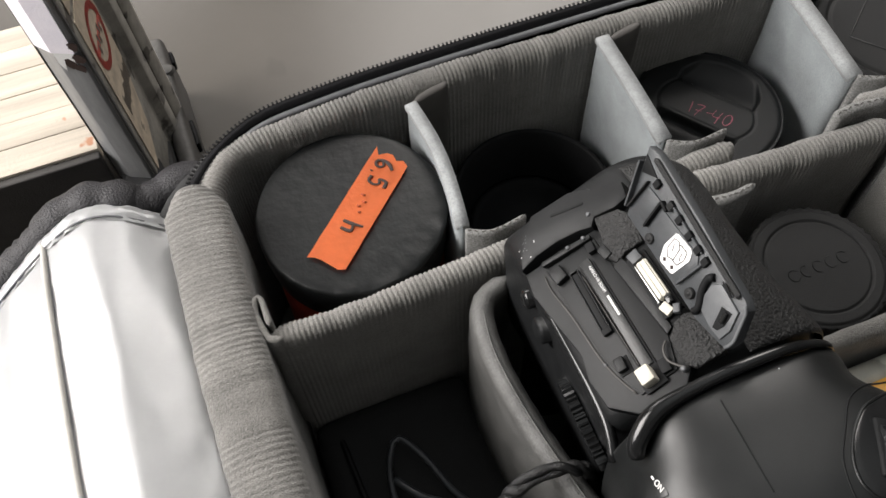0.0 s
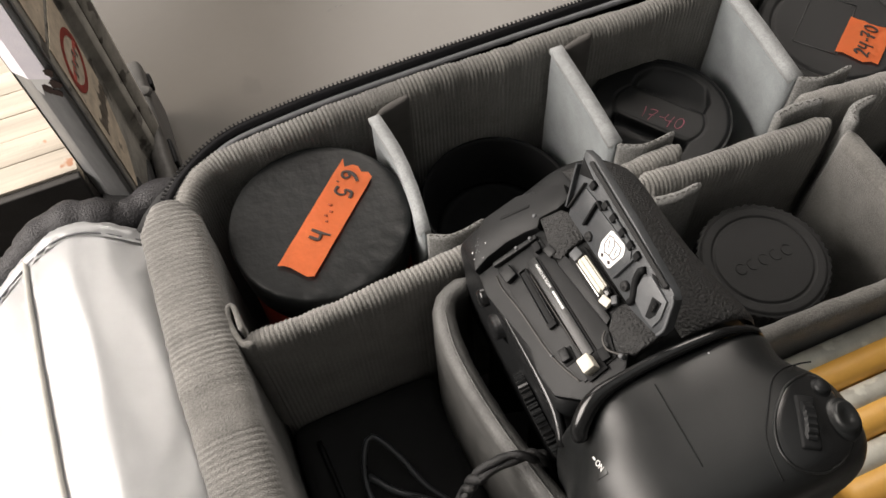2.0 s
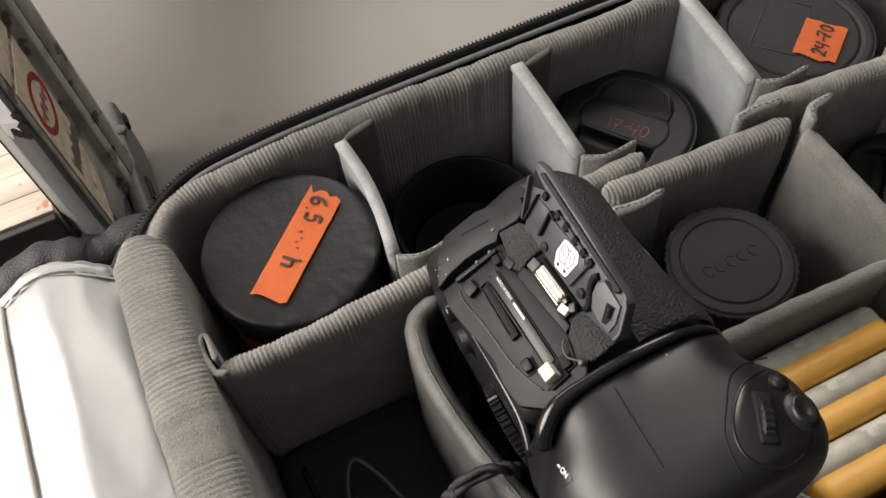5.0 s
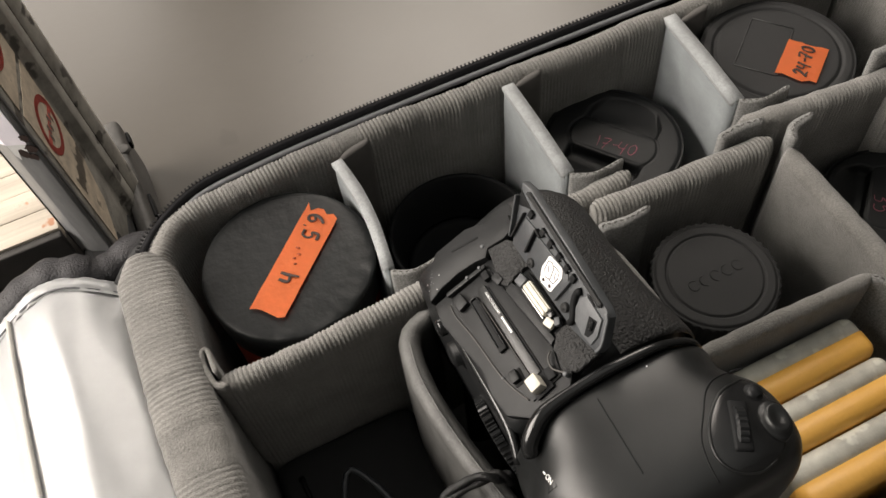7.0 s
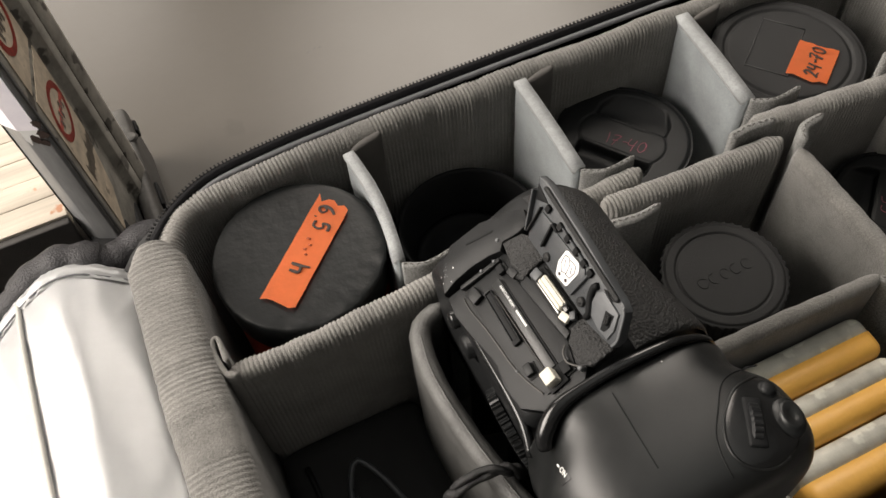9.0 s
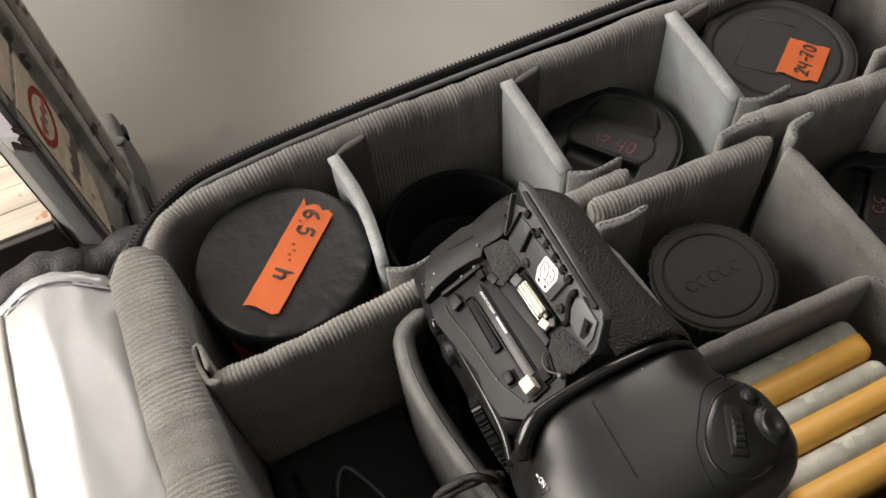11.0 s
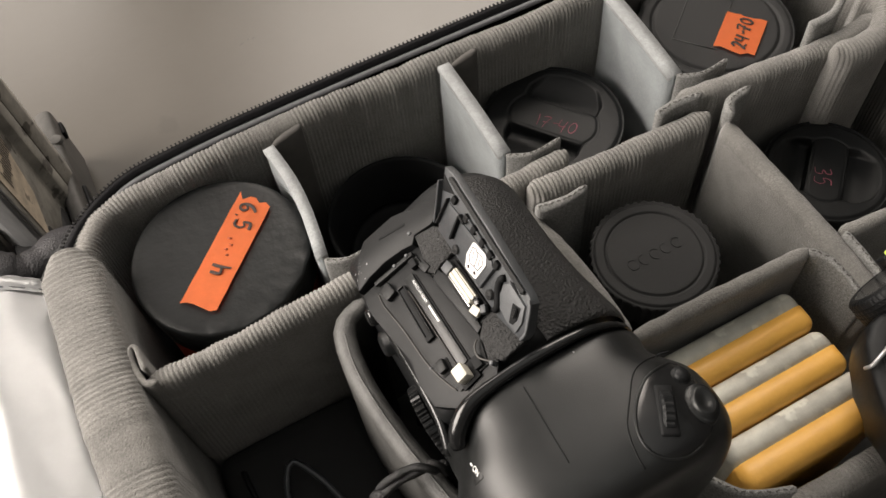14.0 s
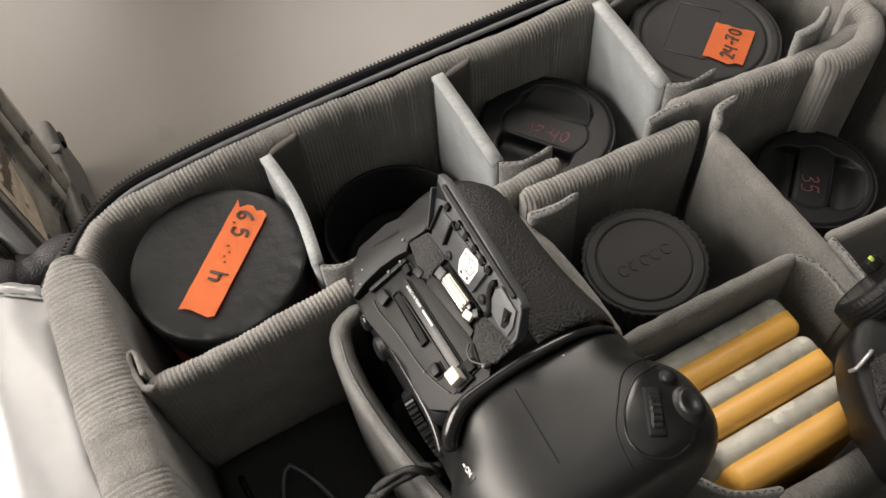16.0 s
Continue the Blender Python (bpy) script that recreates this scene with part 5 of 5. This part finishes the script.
ladder_part("front_flange", prism([(-0.1830, 0.0745), (-0.1824, 0.0715), (-0.1750, 0.0625), (-0.1640, 0.0570), (-0.1605, 0.0590), (-0.1625, 0.0640)], 0.108, LTOP, 0.0006), FLANGE, "polished front flange")
rail = ladder_part("rail", prism([(-0.1625, 0.0600), (-0.1605, 0.0600), (-0.1530, 0.1120), (-0.1475, 0.1150), (-0.1450, 0.1230), (-0.1490, 0.1270), (-0.1530, 0.1260), (-0.1580, 0.1150)], 0.06, LTOP, 0.0006), DARKSTEEL, "grey channel rail")
ladder_part("rear_rail", prism([(-0.1495, 0.1260), (-0.1445, 0.1240), (-0.1400, 0.1340), (-0.1405, 0.1420), (-0.1500, 0.1420)], 0.06, LTOP, 0.0006), DARKSTEEL)
for x, y in ((-0.1826, 0.0722), (-0.1615, 0.0578)):
    ladder_part("edge_line", tube([(x, y - 0.0006, 0.112), (x, y - 0.0006, LTOP)], 0.0006, 6, 0.3), GRIME, "dark grimy edge")
ladder_part("foot", block((0.024, 0.03, 0.03), (-0.170, 0.066, 0.113), 0.007, 3), NYLON, "black rubber foot")
ladder_part("foot_block", block((0.03, 0.05, 0.066), (-0.168, 0.085, 0.067), 0.004, 2), NYLON)
br = ladder_part("bracket", block((0.013, 0.132, 0.062), (-0.1455, 0.136, 0.065), 0.005, 3), GRIME, "slotted lower bracket")
# Black blocks on the bracket paint the shade inside its slots.
ladder_part("slot", block((0.003, 0.022, 0.010), (-0.1380, 0.118, 0.080), 0.0012, 2), DEEP, "slot, its inner shade painted black", br)
ladder_part("slot", block((0.003, 0.012, 0.008), (-0.1380, 0.190, 0.080), 0.0012, 2), DEEP, "slot, its inner shade painted black", br)
ladder_part("rivet", lathe([(0, 0.003), (0.004, 0.002), (0.0055, 0)], 20, (-0.1420, 0.168, 0.0945)), GRIME, "worn rivet", br)
LF = frame_matrix((-0.1604, 0.0607, 0.2), Vector((0.0075, 0.052, 0)).normalized(), (0, 0, 1), Vector((0.052, -0.0075, 0)).normalized())
REDINK = material("red_label_ink", (0.50, 0.075, 0.055), 0.55, vary=0.3, scale=180)
GREYINK = material("faded_grey_ink", (0.14, 0.12, 0.10), 0.6, vary=0.4, scale=300)


def label_mark(name, bm, mat, parent, label=""):
    p = part(name, bm, mat, parent, label, smooth=False)
    if parent is ladder:
        p.matrix_parent_inverse = ladder.matrix_world.inverted()
    return p


paper = label_mark("warning_label", poly_plate(mm((4, -78), (28, -60), (44, -20), (47, 46), (5, 44)), 0.0002, 0.0006, LF), LABELPAPER, ladder, "peeling cream warning label with a red ring")
paper2 = label_mark("warning_label", poly_plate(mm((5, 49), (47, 51), (46, 150), (6, 148)), 0.0002, 0.0006, LF), LABELPAPER, ladder, "worn cream warning label")


def ring_mark(u, v, r, width, parent):
    bm = bmesh.new()
    a = [bm.verts.new(((u + r * math.cos(k * math.pi / 20)) / 1000, (v + r * math.sin(k * math.pi / 20)) / 1000, 0.0008)) for k in range(40)]
    b = [bm.verts.new(((u + (r - width) * math.cos(k * math.pi / 20)) / 1000, (v + (r - width) * math.sin(k * math.pi / 20)) / 1000, 0.0008)) for k in range(40)]
    for k in range(40):
        bm.faces.new((a[k], a[(k + 1) % 40], b[(k + 1) % 40], b[k]))
    bmesh.ops.solidify(bm, geom=bm.faces[:], thickness=0.0001)
    bmesh.ops.transform(bm, matrix=LF, verts=bm.verts)
    return label_mark("red_ring", bm, REDINK, parent)


ring_mark(26, 14, 18, 4.5, paper)
ring_mark(26, 82, 18, 4.5, paper2)
label_mark("red_bar", block((0.030, 0.004, 0.0001), (0.026, 0.014, 0.0008), m=LF @ pose(0, 0, 0)), REDINK, paper)
for k in range(14):
    random.seed(70 + k)
    length = random.uniform(0.008, 0.016)
    label_mark("print_bar", block((0.0013, length, 0.0001), (0.011 + 0.0024 * k, -0.024 - random.uniform(0, 0.003), 0.0008), m=LF), GREYINK, paper)
    label_mark("print_bar", block((0.0013, length * 1.4, 0.0001), (0.010 + 0.0025 * k, 0.122 + random.uniform(0, 0.004), 0.0008), m=LF), GREYINK, paper2)
for k in range(5):
    label_mark("print_bar", block((0.0022, 0.006, 0.0001), (0.018 + 0.004 * k, 0.012 + 0.003 * (k % 2), 0.0009), m=LF), GREYINK, paper)
    label_mark("print_bar", block((0.0022, 0.007, 0.0001), (0.017 + 0.004 * k, 0.080 + 0.003 * (k % 2), 0.0009), m=LF), GREYINK, paper2)
for k, (x, z, s, t) in enumerate(((-0.1690, 0.2265, 0.0075, 30), (-0.1655, 0.2235, 0.006, 10), (-0.1640, 0.2300, 0.007, 60), (-0.1635, 0.239, 0.006, 20))):
    random.seed(60 + k)
    outline = [(s * (0.6 + 0.5 * random.random()) * math.cos(a * math.pi / 6) / 2, s * (0.5 + 0.7 * random.random()) * math.sin(a * math.pi / 6) / 2) for a in range(12)]
    label_mark("paint_blot", poly_plate(outline, 0, 0.0003, frame_matrix((x - 0.0003, 0.0591 - (x + 0.1695) * 0.5, z), (0.894, -0.447, 0), (0, 0, 1), (-0.447, -0.894, 0))), INK, ladder, "dried black paint blot")
# White patch and lilac band paint the bright sheen on the flange.
sheen_patch = [(-0.0052, 0.012), (-0.0050, -0.003), (-0.0032, -0.0075), (-0.0018, -0.002), (0.0002, -0.0055), (0.0020, 0.0005), (0.0036, -0.002), (0.0050, 0.004), (0.0052, 0.012)]
label_mark("white_sheen", poly_plate(sheen_patch, 0, 0.0003, frame_matrix((-0.1700, 0.0594, 0.2290), (0.894, -0.447, 0), (0, 0, 1), (-0.447, -0.894, 0))), WHITE, ladder, "white ragged patch, bright sheen put into colour")
label_mark("sheen_band", prism([(-0.1822, 0.0708), (-0.1750, 0.0619), (-0.1646, 0.0566), (-0.1648, 0.0564), (-0.1753, 0.0616), (-0.1825, 0.0705)], 0.234, 0.43), LILAC, ladder, "pale lilac band, bright sheen put into colour")

ladder.location += Vector((0.006, -0.004, 0))
ladder.rotation_euler = (0, radians(-1.7), 0)

# ---- wooden boards beside the ladder ----
crate = thing("wooden_bench", "paint-spattered pale wooden bench with a dark front edge", "bench", (-0.36, 0.125, GROUND_Z))
for k in range(6):
    random.seed(80 + k)
    p = part("plank", block((0.40, 0.0188, 0.012), (-0.382, 0.0765 + 0.0191 * k, 0.144 + random.uniform(-0.0003, 0.0003)), 0.0004, 2), WOOD, crate)
    p.matrix_parent_inverse = crate.matrix_world.inverted()
# Front rail and side panels are much darker than the planks.
for nm, bm, mt in (("front_rail", block((0.40, 0.006, 0.1), (-0.382, 0.0645, 0.098), 0.001), DARKWOOD, ), ("side_panel", block((0.012, 0.11, 0.1), (-0.576, 0.125, 0.086)), DARKWOOD), ("side_panel", block((0.012, 0.11, 0.1), (-0.190, 0.125, 0.086)), DARKWOOD)):
    p = part(nm, bm, mt, crate, "dark wooden rail")
    p.matrix_parent_inverse = crate.matrix_world.inverted()

# ---- scuffs on the floor ----
SMUDGE = material("floor_smudge", (0.058, 0.053, 0.048), 0.4, vary=0.5, scale=400)
for k, (x, y, l, t) in enumerate(((0.020, 0.2485, 0.0042, 12), (0.0265, 0.2505, 0.0030, 25), (0.0310, 0.2495, 0.0034, -8))):
    random.seed(90 + k)
    outline = [(l * (0.75 + 0.35 * random.random()) * math.cos(a * math.pi / 8) / 2, 0.0016 * (0.6 + 0.6 * random.random()) * math.sin(a * math.pi / 8) / 2) for a in range(16)]
    m = part("smudge", poly_plate(outline, 0, 0.00012, pose(0, 0, 0)), SMUDGE, bpy.data.objects["floor"], "thin faint smudge", smooth=False)
    m.matrix_local = pose(x, y, GROUND_Z + 0.0001, 0, 0, t)
